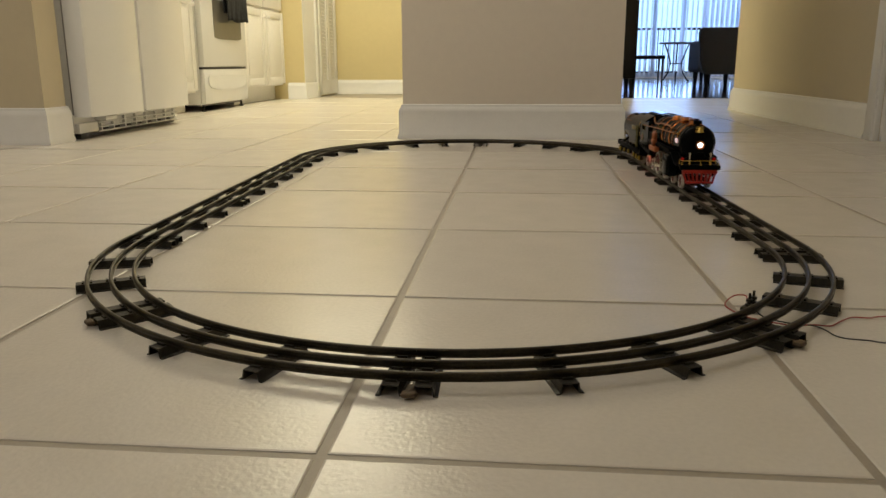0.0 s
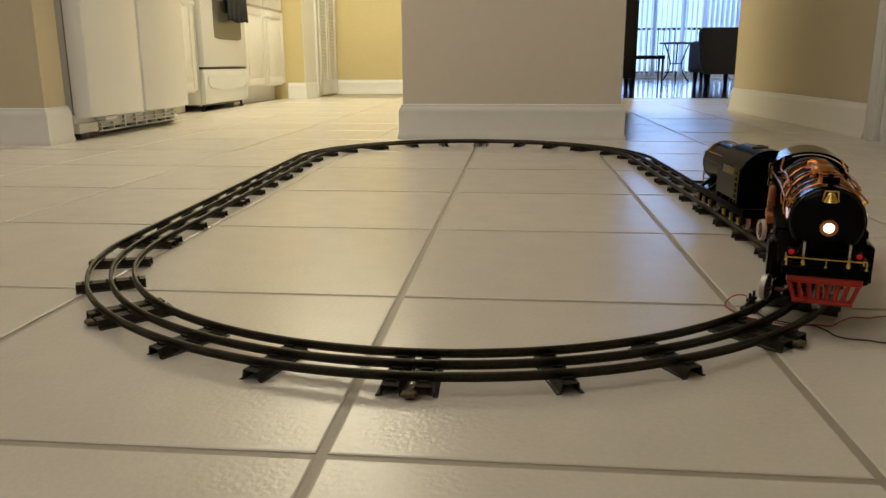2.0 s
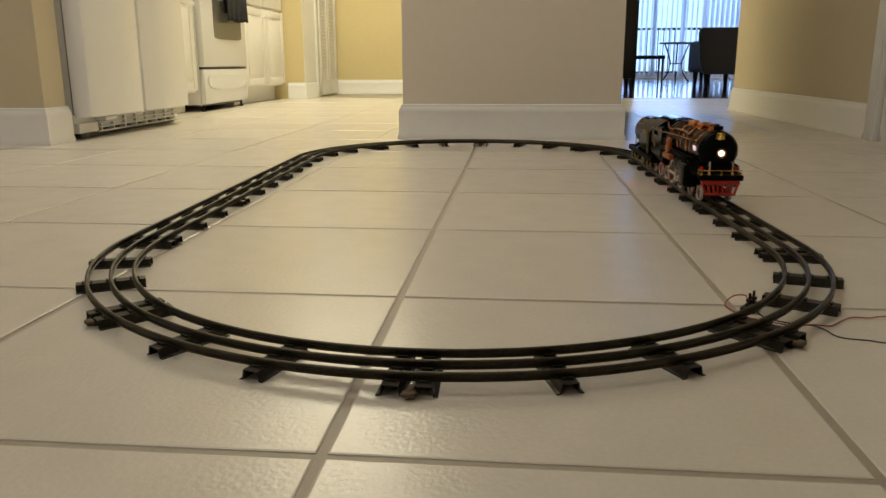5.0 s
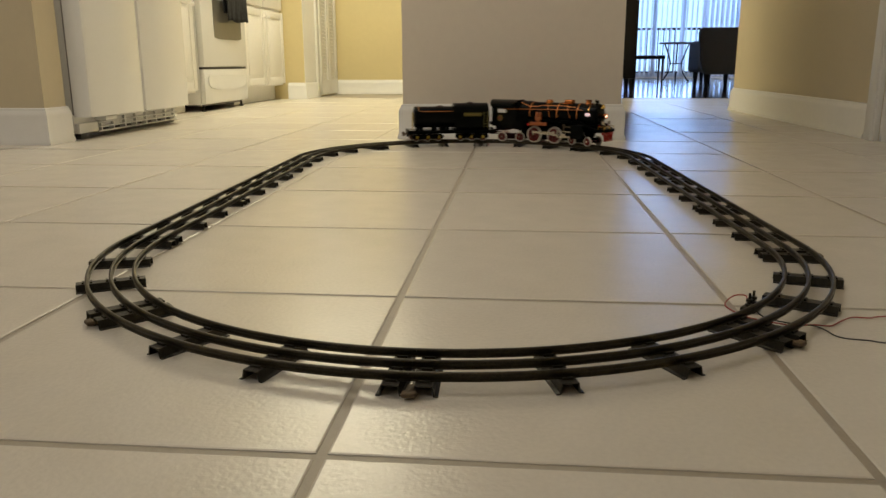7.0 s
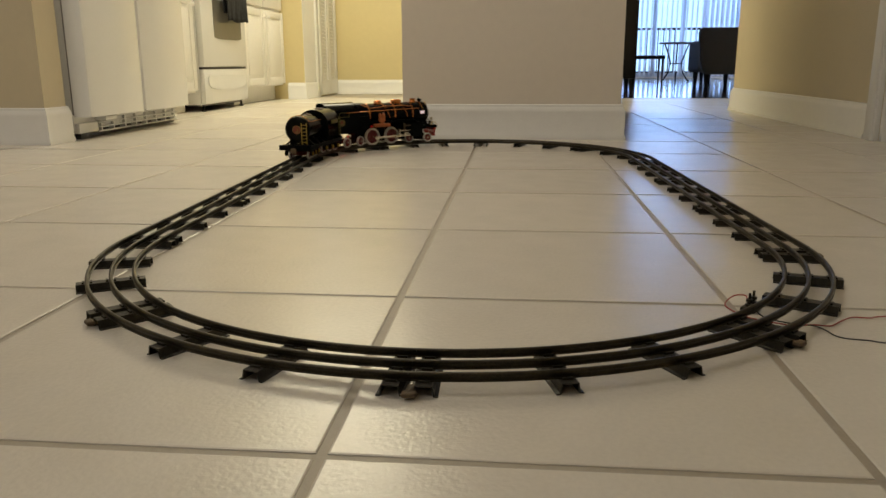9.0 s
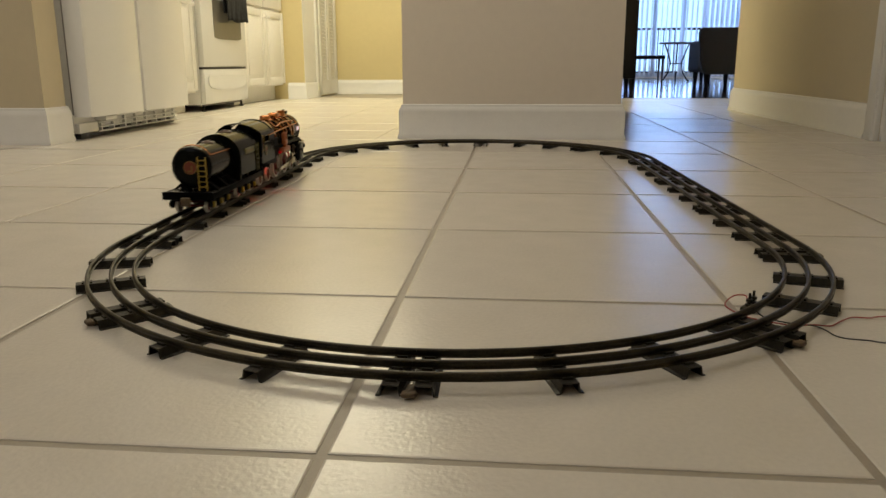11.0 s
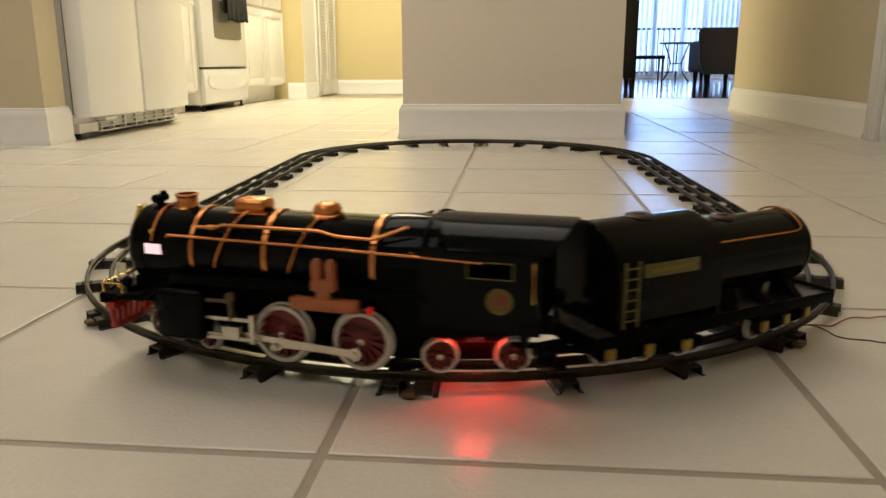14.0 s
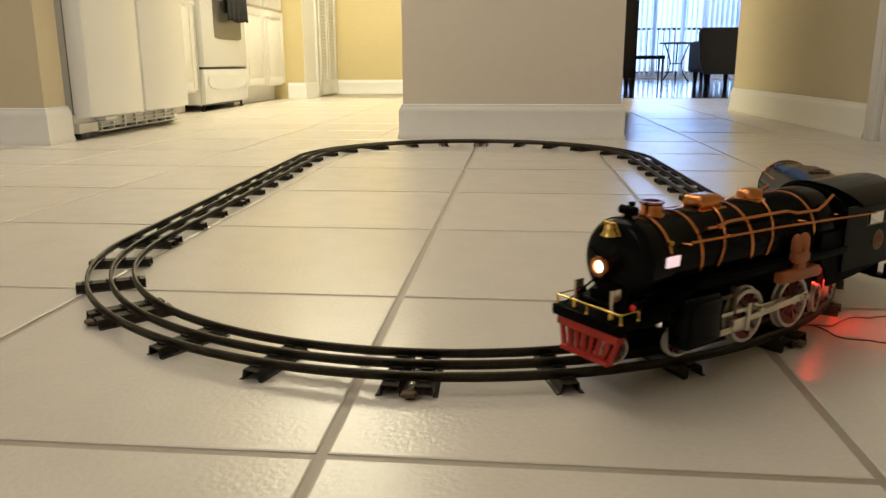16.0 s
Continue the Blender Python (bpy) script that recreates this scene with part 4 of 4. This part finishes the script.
# cab: sides with window openings, front, arched roof
RZ = 0.1180
for s in (-1, 1):
    bm = bmesh.new()
    y0, y1 = sorted((s * 0.0465, s * 0.0485))
    for x0, x1, z0, z1 in ((-0.200, -0.098, 0.0725, 0.1175), (-0.200, -0.1775, 0.1175, 0.1312), (-0.1395, -0.098, 0.1175, 0.1312), (-0.200, -0.098, 0.1312, 0.1412)):
        box(bm, x0, x1, y0, y1, z0, z1)
    side = part("cab_side", bm, BLACK, loco, smooth=False)
    bm = bmesh.new()
    ys = s * 0.0488
    for p, q in (((-0.1395, 0.1175), (-0.1775, 0.1175)), ((-0.1775, 0.1175), (-0.1775, 0.1312)), ((-0.1775, 0.1312), (-0.1395, 0.1312)), ((-0.1395, 0.1312), (-0.1395, 0.1175))):
        rod(bm, (p[0], ys, p[1]), (q[0], ys, q[1]), 0.0007, n=6)
    part("window_trim", bm, OLIVE, side)
    bm = bmesh.new()
    lathe(bm, [(s * 0.0484, 0.0112), (s * 0.0492, 0.0112)], "y", (-0.1665, 0, 0.0990), n=28, mi=0)
    lathe(bm, [(s * 0.0490, 0.0078), (s * 0.0495, 0.0078)], "y", (-0.1665, 0, 0.0990), n=24, mi=1)
    box(bm, -0.1640, -0.1620, *sorted((s * 0.0493, s * 0.0498)), 0.0935, 0.1050, mi=0)
    box(bm, -0.1715, -0.1640, *sorted((s * 0.0493, s * 0.0498)), 0.0935, 0.0957, mi=0)
    part("emblem", bm, [OLIVE, DECAL_RED], side, "round gold and red emblem")
    bm = bmesh.new()
    tube(bm, [(-0.1950, s * 0.0485, 0.0985), (-0.1950, s * 0.0512, 0.1000), (-0.1950, s * 0.0512, 0.1330), (-0.1950, s * 0.0485, 0.1345)], 0.0008, n=6)
    part("grab_rail", bm, BRASS, side, "brass grab rail")
    bm = made(box, -0.212, -0.197, *sorted((s * 0.028, s * 0.0485)), 0.0480, 0.0520, bev=0.001)
    box(bm, -0.204, -0.1985, *sorted((s * 0.044, s * 0.0475)), 0.0500, 0.0660)
    box(bm, -0.210, -0.198, *sorted((s * 0.030, s * 0.0490)), 0.0740, 0.0860, bev=0.002)
    part("cab_step", bm, MATTE, loco)
bm = bmesh.new()
roof = []
for k in range(25):
    a = radians(-58 + 116 * k / 24)
    roof.append((0.0590 * math.sin(a), 0.1150 + 0.0470 * math.cos(a)))
inner = [(u * 0.965, v - 0.0016) for u, v in roof]
def swept(k):
    return 0.020 * abs(k - 12) ** 1.6 / 12 ** 1.6


n0 = len(roof)
front = [bm.verts.new((-0.1030 - swept(k), u, v)) for k, (u, v) in enumerate(roof)] + [bm.verts.new((-0.1030 - swept(n0 - 1 - k), u, v)) for k, (u, v) in enumerate(inner[::-1])]
back = [bm.verts.new((-0.2245 + 0.9 * swept(k), u, v)) for k, (u, v) in enumerate(roof)] + [bm.verts.new((-0.2245 + 0.9 * swept(n0 - 1 - k), u, v)) for k, (u, v) in enumerate(inner[::-1])]
for k in range(len(front)):
    j = (k + 1) % len(front)
    bm.faces.new((front[j], front[k], back[k], back[j]))
for ring in (front, back):
    for k in range(n0 - 1):
        bm.faces.new((ring[k], ring[k + 1], ring[2 * n0 - 2 - k], ring[2 * n0 - 1 - k]))
tube(bm, [(-0.1035 - swept(k), u, v + 0.0006) for k, (u, v) in enumerate(roof)], 0.0011, n=6)
part("cab_roof", bm, BLACK, loco, "arched black cab roof")
bm = bmesh.new()
prism(bm, [(-0.0465, 0.0735), (0.0465, 0.0735), (0.0465, 0.136)] + [(u * 0.95, v - 0.0022) for u, v in roof[3:-3]][::-1] + [(-0.0465, 0.136)], "x", -0.1010, -0.0985)
part("cab_front", bm, MATTE, loco)
part("cab_floor", made(box, -0.200, -0.100, -0.0465, 0.0465, 0.0705, 0.0730), MATTE, loco)
part("backhead", made(box, -0.122, -0.102, -0.026, 0.026, 0.070, 0.135, bev=0.006), MATTE, loco)
part("ash_pan", made(box, -0.1860, -0.1835, -0.044, 0.044, 0.053, 0.0705), MATTE, loco)
part("drawbar", made(box, -0.240, -0.170, -0.004, 0.004, 0.0440, 0.0475), MATTE, loco)
part("firebox_glow", made(box, -0.1480, -0.1180, -0.0080, 0.0080, 0.0670, 0.0690, bev=0.0008), GLOW, loco, "red glowing firebox lamp")
# Added unseen plates that narrow the red light falling from the lamp.
bm = bmesh.new()
for s in (-1, 1):
    box(bm, -0.1600, -0.1060, *sorted((s * 0.0185, s * 0.0195)), 0.0600, 0.0704)
for x in (-0.1600, -0.1070):
    box(bm, x, x + 0.0010, -0.0184, 0.0184, 0.0540, 0.0704)
part("glow_baffle", bm, MATTE, loco)

GH = 0.0285
DR, PR, RR = 0.0274, 0.0148, 0.0160
drivers = []
for x in (0.039, -0.039):
    drivers.append(wheelset(loco, x, DR, GH + 0.001, "driving_wheelset", 14, 0.0075))
    w = drivers[-1]
    for s in (-1, 1):
        bm = bmesh.new()
        lathe(bm, [(s * 0.0330, 0.0050), (s * 0.0350, 0.0050)], "y", (-0.0095, 0, 0), n=14)
        lathe(bm, [(s * 0.0345, 0.0030), (s * 0.0460, 0.0030)], "y", (-0.0095, 0, 0), n=12)
        part("crank", bm, NICKEL, w)
        bm = bmesh.new()
        prism(bm, [(0.0235 * math.cos(a), 0.0235 * math.sin(a)) for a in [radians(-50 + 10 * k) for k in range(11)]], "y", s * 0.0325, s * 0.0335)
        part("counterweight", bm, RED, w)
rods = []
for s in (-1, 1):
    bm = bmesh.new()
    prism(bm, [(0, -0.0038), (0.085, -0.0028), (0.118, -0.0028), (0.118, 0.0028), (0.085, 0.0028), (0, 0.0038)], "y", s * 0.0395, s * 0.0425)
    lathe(bm, [(s * 0.0390, 0.0062), (s * 0.0430, 0.0062), (s * 0.0436, 0.0045)], "y", (0, 0, 0), n=18)
    lathe(bm, [(s * 0.0390, 0.0055), (s * 0.0435, 0.0055)], "y", (0.118, 0, 0), n=14)
    mr = part("main_rod", bm, NICKEL, loco, "nickel main rod")
    bm = bmesh.new()
    prism(bm, [(0, -0.0023), (0.078, -0.0023), (0.078, 0.0023), (0, 0.0023)], "y", s * 0.0358, s * 0.0385)
    for x in (0, 0.078):
        lathe(bm, [(s * 0.0355, 0.0055), (s * 0.0388, 0.0055)], "y", (x, 0, 0), n=14)
    sr = part("side_rod", bm, NICKEL, loco, "nickel side rod")
    bm = made(box, -0.008, 0.010, *sorted((s * 0.0430, s * 0.0500)), -0.0040, 0.0090, bev=0.0012)
    rod(bm, (0.010, s * 0.0462, 0), (0.036, s * 0.0462, 0), 0.0020, n=8)
    ch = part("crosshead", bm, NICKEL, loco, "nickel crosshead")
    rods.append((s, mr, sr, ch))


def truck(parent, name, half, r, material, label):
    bm = made(box, -half - 0.012, half + 0.012, -0.006, 0.006, 0.030, 0.036, bev=0.001)
    for s in (-1, 1):
        box(bm, -half - 0.006, half + 0.006, *sorted((s * 0.0180, s * 0.0200)), 0.0270, 0.0440, bev=0.001)
        for x in (-half, half):
            box(bm, x - 0.004, x + 0.004, *sorted((s * 0.0175, s * 0.0205)), 0.0270, 0.0400, bev=0.001)
    box(bm, -0.008, 0.008, -0.020, 0.020, 0.0330, 0.0420)
    t = part(name, bm, material, parent, label)
    return t, [wheelset(t, x, r, GH, "wheelset", 10, 0.006, deep=True) for x in (half, -half)]


PILOT_X, TRAIL_X = 0.1515, -0.1330
pilot_truck, pilot_wheels = truck(loco, "pilot_truck", 0.0345, PR, MATTE, "black pilot truck")
trail_truck, trail_wheels = truck(loco, "trailing_truck", 0.0325, RR, RED_LIT, "dark trailing truck, red glow put into its colour")

# ---- the tender ----
tender = thing("toy_tender", "black tinplate tender with round tank and copper rails", "toy tender")
TZ, TKR = 0.1020, 0.0374
bm = bmesh.new()
lathe(bm, [(-0.1265, 0.012), (-0.1260, 0.028), (-0.1240, 0.0342), (-0.1210, TKR - 0.0005), (-0.1190, TKR + 0.0006), (-0.1155, TKR + 0.0006), (-0.1150, TKR), (0.022, TKR)], "x", (0, 0, TZ), n=44)
part("tank", bm, TENDER_BLACK, tender, "round glossy black tank")
arch = []
for k in range(21):
    a = radians(-90 + 180 * k / 20)
    arch.append((0.0490 * math.sin(a), 0.1060 + 0.0445 * math.cos(a)))
inner = [(u * 0.955, v - 0.0020) for u, v in arch]
bm = bmesh.new()
prism(bm, [(-0.0490, 0.0680)] + arch + [(0.0490, 0.0680), (0.0470, 0.0680)] + inner[::-1] + [(-0.0470, 0.0680)], "x", 0.0165, 0.1375)
part("bunker", bm, TENDER_BLACK, tender, "arched black coal bunker")
bm = bmesh.new()
prism(bm, [(-0.0472, 0.0580)] + inner + [(0.0472, 0.0580)], "x", 0.0168, 0.0195)
part("bulkhead", bm, TENDER_BLACK, tender)
bm = bmesh.new()
prism(bm, [(-0.0472, 0.0580)] + inner + [(0.0472, 0.0580)], "x", 0.1345, 0.1370)
part("front_sheet", bm, TENDER_BLACK, tender)
bm = bmesh.new()
tube(bm, [(0.1377, u * 0.995, v) for u, v in [(-0.0490, 0.0590)] + arch + [(0.0490, 0.0590)]], 0.0012, n=6)
part("front_rim", bm, BLACK, tender)
for x, r, top in ((0.078, 0.0135, 0.1525), (-0.030, 0.0130, 0.1412)):
    bm = bmesh.new()
    lathe(bm, [(top - 0.006, r), (top - 0.0015, r), (top, r - 0.002), (top, r * 0.5), (top + 0.0015, r * 0.4), (top + 0.002, 0.002)], "z", (x, 0, 0), n=24)
    part("filler_cap", bm, CAP_BROWN, tender, "browned copper filler cap")
bm = made(box, -0.148, 0.163, -0.0465, 0.0465, 0.0520, 0.0575, bev=0.001)
part("underframe", bm, DECK_PLATE, tender, "grey tin deck plate")
for y in (-0.0480, 0.0450):
    part("side_sill", made(box, -0.148, 0.163, y, y + 0.0030, 0.0470, 0.0580, bev=0.001), MATTE, tender)
for x in (-0.1495, 0.1600):
    part("end_beam", made(box, x, x + 0.0052, -0.0480, 0.0480, 0.0450, 0.0600, bev=0.0015), MATTE, tender)
for x in (-0.105, -0.020):
    for s in (-1, 1):
        bm = bmesh.new()
        prism(bm, [(x - 0.012, 0.0575), (x + 0.012, 0.0575), (x + 0.008, 0.0715), (x - 0.008, 0.0715)], "y", s * 0.012, s * 0.026)
        part("tank_saddle", bm, MATTE, tender)
for x in (0.030, 0.078, 0.126):
    for s in (-1, 1):
        bm = bmesh.new()
        prism(bm, [(s * 0.0440, 0.0575), (s * 0.0400, 0.0575), (s * 0.0300, 0.0690), (s * 0.0400, 0.0690)], "x", x - 0.004, x + 0.004)
        part("gusset", bm, MATTE, tender)
for x in (-0.100, -0.052, -0.008):
    for s in (-1, 1):
        bm = bmesh.new()
        prism(bm, [(s * 0.0440, 0.0575), (s * 0.0395, 0.0575), (s * 0.0190, 0.0685), (s * 0.0250, 0.0740)], "x", x - 0.005, x + 0.005)
        part("gusset", bm, MATTE, tender)
part("ballast_box", made(box, 0.030, 0.128, -0.0280, 0.0280, 0.0575, 0.0800, bev=0.001), MATTE, tender)
for s in (-1, 1):
    bm = bmesh.new()
    pts = [(0.014, s * 0.0322, 0.1235), (-0.098, s * 0.0322, 0.1235), (-0.106, s * 0.0318, 0.1245)]
    pts += [(-0.109, s * (TKR + 0.0025) * math.sin(radians(d)), TZ + (TKR + 0.0025) * math.cos(radians(d))) for d in (50, 43, 36, 30, 22, 15, 7, 0)]
    tube(bm, pts, 0.0011, n=6)
    part("tank_rail", bm, COPPER, tender, "copper tank rail")

    def ladder(x0, x1, along, place, z0, z1, n, name):
        b = bmesh.new()
        for v in (x0, x1):
            p, q = ((v, place, z0), (v, place, z1)) if along == "x" else ((place, v, z0), (place, v, z1))
            rod(b, p, q, 0.0012, n=6)
        for k in range(n):
            z = z0 + (z1 - z0) * (k + 0.7) / (n + 0.3)
            p, q = ((x0, place, z), (x1, place, z)) if along == "x" else ((place, x0, z), (place, x1, z))
            rod(b, p, q, 0.0009, n=6)
        return b
    part("side_ladder", ladder(0.1190, 0.1340, "x", s * 0.0503, 0.0640, 0.1230, 6, ""), OLIVE, tender, "yellow brass ladder")
    bm = made(box, 0.0480, 0.1120, *sorted((s * 0.0475, s * 0.0497)), 0.1065, 0.1185, bev=0.0004)
    npl = part("name_plate", bm, OLIVE, tender, "olive brass name plate")
    bm = made(box, 0.0560, 0.1040, *sorted((s * 0.0490, s * 0.0500)), 0.1108, 0.1140)
    part("lettering_bar", bm, DECAL_GOLD, npl)
part("rear_ladder", ladder(-0.0310, -0.0160, "y", -0.1310, 0.0600, 0.1220, 6, ""), YELLOWTIN, tender, "yellow brass ladder")
bm = bmesh.new()
lathe(bm, [(-0.1280, 0.0125), (-0.1262, 0.0125)], "x", (0, 0, 0.1020), n=28, mi=0)
lathe(bm, [(-0.1286, 0.0112), (-0.1278, 0.0112)], "x", (0, 0, 0.1020), n=24, mi=1)
box(bm, -0.1290, -0.1284, -0.0045, -0.0020, 0.0940, 0.1060, mi=0)
box(bm, -0.1290, -0.1284, -0.0020, 0.0050, 0.0940, 0.0965, mi=0)
part("emblem", bm, [DECAL_GOLD, DECAL_RED], tender, "round red and gold emblem")
bm = made(box, -0.160, -0.148, -0.006, 0.006, 0.040, 0.048, bev=0.002)
box(bm, -0.166, -0.157, -0.009, 0.009, 0.036, 0.052, bev=0.003)
part("coupler", bm, CLIP, tender, "dull metal rear coupler")
part("drawbar", made(box, 0.150, 0.190, -0.005, 0.005, 0.0400, 0.0430), MATTE, tender)

TKX = 0.0850


def tender_truck(name):
    bm = made(box, -0.006, 0.006, -0.024, 0.024, 0.036, 0.048)
    for s in (-1, 1):
        bm_side = [(-0.058, 0.0330), (-0.050, 0.0275), (0.050, 0.0275), (0.058, 0.0330), (0.058, 0.0400), (0.046, 0.0445), (-0.046, 0.0445), (-0.058, 0.0400)]
        prism(bm, bm_side, "y", s * 0.0355, s * 0.0385)
        box(bm, -0.050, 0.050, *sorted((s * 0.0240, s * 0.0375)), 0.0400, 0.0430)
        for x in (-0.020, 0.020):
            for dx in (-0.004, 0, 0.004):
                rod(bm, (x + dx, s * 0.0400, 0.0290), (x + dx, s * 0.0400, 0.0430), 0.0016, n=6)
    t = part(name, bm, MATTE, tender, "black six-wheel tender truck")
    for s in (-1, 1):
        for x in (-0.040, 0, 0.040):
            part("journal_box", made(box, x - 0.0048, x + 0.0048, *sorted((s * 0.0380, s * 0.0425)), 0.0290, 0.0395, bev=0.0012), YELLOWTIN, t, "yellow brass journal box")
    return t, [wheelset(t, x, 0.0125, GH - 0.001, "wheelset", 8, 0.006, deep=True) for x in (0.040, 0, -0.040)]


front_truck, front_wheels = tender_truck("front_truck")
rear_truck, rear_wheels = tender_truck("rear_truck")

# ---- the floor, tile by tile ----
floor = tagged(part("floor", made(box, -3.75, 7.15, -3.35, 14.55, -0.05, -0.0014), GROUT, smooth=False), "cream glazed ceramic tile floor with recessed grout", "floor", kind="structure")


def tile_mesh(w, d):
    bm = bmesh.new()
    g, e = 0.0044, 0.0018
    top = [bm.verts.new(p) for p in ((g + e, g + e, 0), (w - g - e, g + e, 0), (w - g - e, d - g - e, 0), (g + e, d - g - e, 0))]
    mid = [bm.verts.new(p) for p in ((g, g, -0.0007), (w - g, g, -0.0007), (w - g, d - g, -0.0007), (g, d - g, -0.0007))]
    low = [bm.verts.new((v.co.x, v.co.y, -0.006)) for v in mid]
    bm.faces.new(top)
    for a, b in ((top, mid), (mid, low)):
        for k in range(4):
            bm.faces.new((a[k], b[k], b[(k + 1) % 4], a[(k + 1) % 4]))
    return finish(bm, "tile", TILE, smooth=False)


TILE_ME = tile_mesh(T, T)
rng = random.Random(11)
for i in range(-6, 7):
    for j in range(-1, 15):
        x0, y0 = i * T, j * T
        t = new("tile", TILE_ME)
        t.parent = floor
        k = rng.randrange(4)
        t.matrix_local = Matrix.Translation((x0 + T / 2, y0 + T / 2, rng.uniform(-0.0003, 0.0003))) @ Matrix.Rotation(k * math.pi / 2, 4, "Z") @ Matrix.Translation((-T / 2, -T / 2, 0))
bm = bmesh.new()
for i in range(-9, 17):
    for j in range(-8, 15):
        if -6 <= i < 7 and -1 <= j < 15:
            continue
        x0, y0 = i * T, j * T
        box(bm, x0 + 0.004, x0 + T - 0.004, y0 + 0.004, y0 + T - 0.004, -0.006, 0.0)
tagged(part("tiles", bm, TILE, floor, smooth=False), kind="stuff")
bm = bmesh.new()
for i in range(70):
    for j in range(7):
        x0, y0 = 0.54 + i * 0.094, 6.105 + j * 1.2 - (i % 3) * 0.4
        box(bm, x0, x0 + 0.0935, max(y0, 6.105), min(y0 + 1.1985, 14.4), -0.010, 0.001)
tagged(part("floorboards", bm, WOODFLOOR, smooth=False), "dark glossy wooden living room floor", "floor", kind="structure")


# ---- what moves ----
# time and the locomotive's place along the track, in metres
RUN = ((0.0, 0.7195), (0.5, 0.4555), (1.0, 0.2030), (1.5, -0.0337), (2.0, -0.1466), (2.5, -0.1586), (3.0, -0.1247), (3.5, -0.0229), (4.0, 0.1233), (4.5, 0.3092), (5.0, 0.5657), (5.5, 0.8692), (6.0, 1.1673), (6.5, 1.4182), (7.0, 1.6249), (7.5, 1.8130), (8.0, 1.9776), (8.5, 2.1235), (9.0, 2.2636), (9.5, 2.4124), (10.0, 2.5908), (10.5, 2.8154), (11.0, 3.0865), (11.5, 3.3790), (12.0, 3.6620), (12.5, 3.9150), (13.0, 4.1570), (13.5, 4.3428), (14.0, 4.4790), (14.5, 4.6089), (15.0, 4.7290), (15.5, 4.8366), (16.0, 4.9153))


def run_at(t):
    k = min(int(t * 2), len(RUN) - 2)
    f = (t - RUN[k][0]) * 2
    s = [RUN[min(max(i, 0), len(RUN) - 1)][1] for i in (k - 1, k, k + 1, k + 2)]
    if k == 0:
        s[0] = 2 * s[1] - s[2]
    if k + 2 > len(RUN) - 1:
        s[3] = 2 * s[2] - s[1]
    return 0.5 * (2 * s[1] + (s[2] - s[0]) * f + (2 * s[0] - 5 * s[1] + 4 * s[2] - s[3]) * f * f + (3 * s[1] - s[0] - 3 * s[2] + s[3]) * f ** 3)


def chord(u, half, ahead=None):
    """The pose of a body that rides on two points of the track; it faces backwards along it."""
    ahead = half if ahead is None else ahead
    a, b = track(u - ahead), track(u + half)
    d = a - b
    return Matrix.Translation(b + d * (half / (half + ahead))) @ Matrix.Rotation(math.atan2(d.y, d.x), 4, "Z")


TENDER_GAP = 0.367


def motions():
    steps = [k * 0.1 for k in range(161)]
    where = {t: run_at(t) for t in steps}
    body = {t: chord(where[t], 0.039, 0.060) for t in steps}
    hitch = {t: chord(where[t] + TENDER_GAP, TKX) for t in steps}
    walk(loco, [(t, body[t]) for t in steps])
    walk(tender, [(t, hitch[t]) for t in steps])
    for ob, off, half in ((pilot_truck, -PILOT_X, 0.0345), (trail_truck, -TRAIL_X, 0.0325)):
        walk(ob, [(t, body[t].inverted() @ chord(where[t] + off, half)) for t in steps])
    for ob, off in ((front_truck, -TKX), (rear_truck, TKX)):
        walk(ob, [(t, hitch[t].inverted() @ chord(where[t] + TENDER_GAP + off, 0.040)) for t in steps])
    ticks = [k / 30 for k in range(481)]
    run = [run_at(t) for t in ticks]
    crank0 = 4.5
    for group, r in ((drivers, DR), (pilot_wheels, PR), (trail_wheels, RR), (front_wheels, 0.0125), (rear_wheels, 0.0125)):
        for w in group:
            home = w.location.copy()
            rows, last = [], None
            for t, s in zip(ticks, run):
                if last is None or abs(s - last) > 0.3 * r or t >= 16.0 - 1e-6:
                    rows.append((t, Matrix.Translation(home) @ Matrix.Rotation(-s / r + crank0, 4, "Y")))
                    last = s
            walk(w, rows)
    for s_, mr, sr, ch in rods:
        a_rows, b_rows, c_rows = [], [], []
        for t, s in zip(ticks, run):
            a = -s / DR + crank0
            px, pz = -0.0095 * math.cos(a), 0.0095 * math.sin(a)
            z = RAIL_TOP + DR
            hx, hz = -0.039 + px, z + pz
            rise = math.asin((z - hz) / 0.118)
            a_rows.append((t, Matrix.Translation((hx, 0, hz)) @ Matrix.Rotation(-rise, 4, "Y")))
            b_rows.append((t, Matrix.Translation((hx, 0, hz))))
            c_rows.append((t, Matrix.Translation((hx + 0.118 * math.cos(rise), 0, z))))
        walk(mr, a_rows)
        walk(sr, b_rows)
        walk(ch, c_rows)


motions()
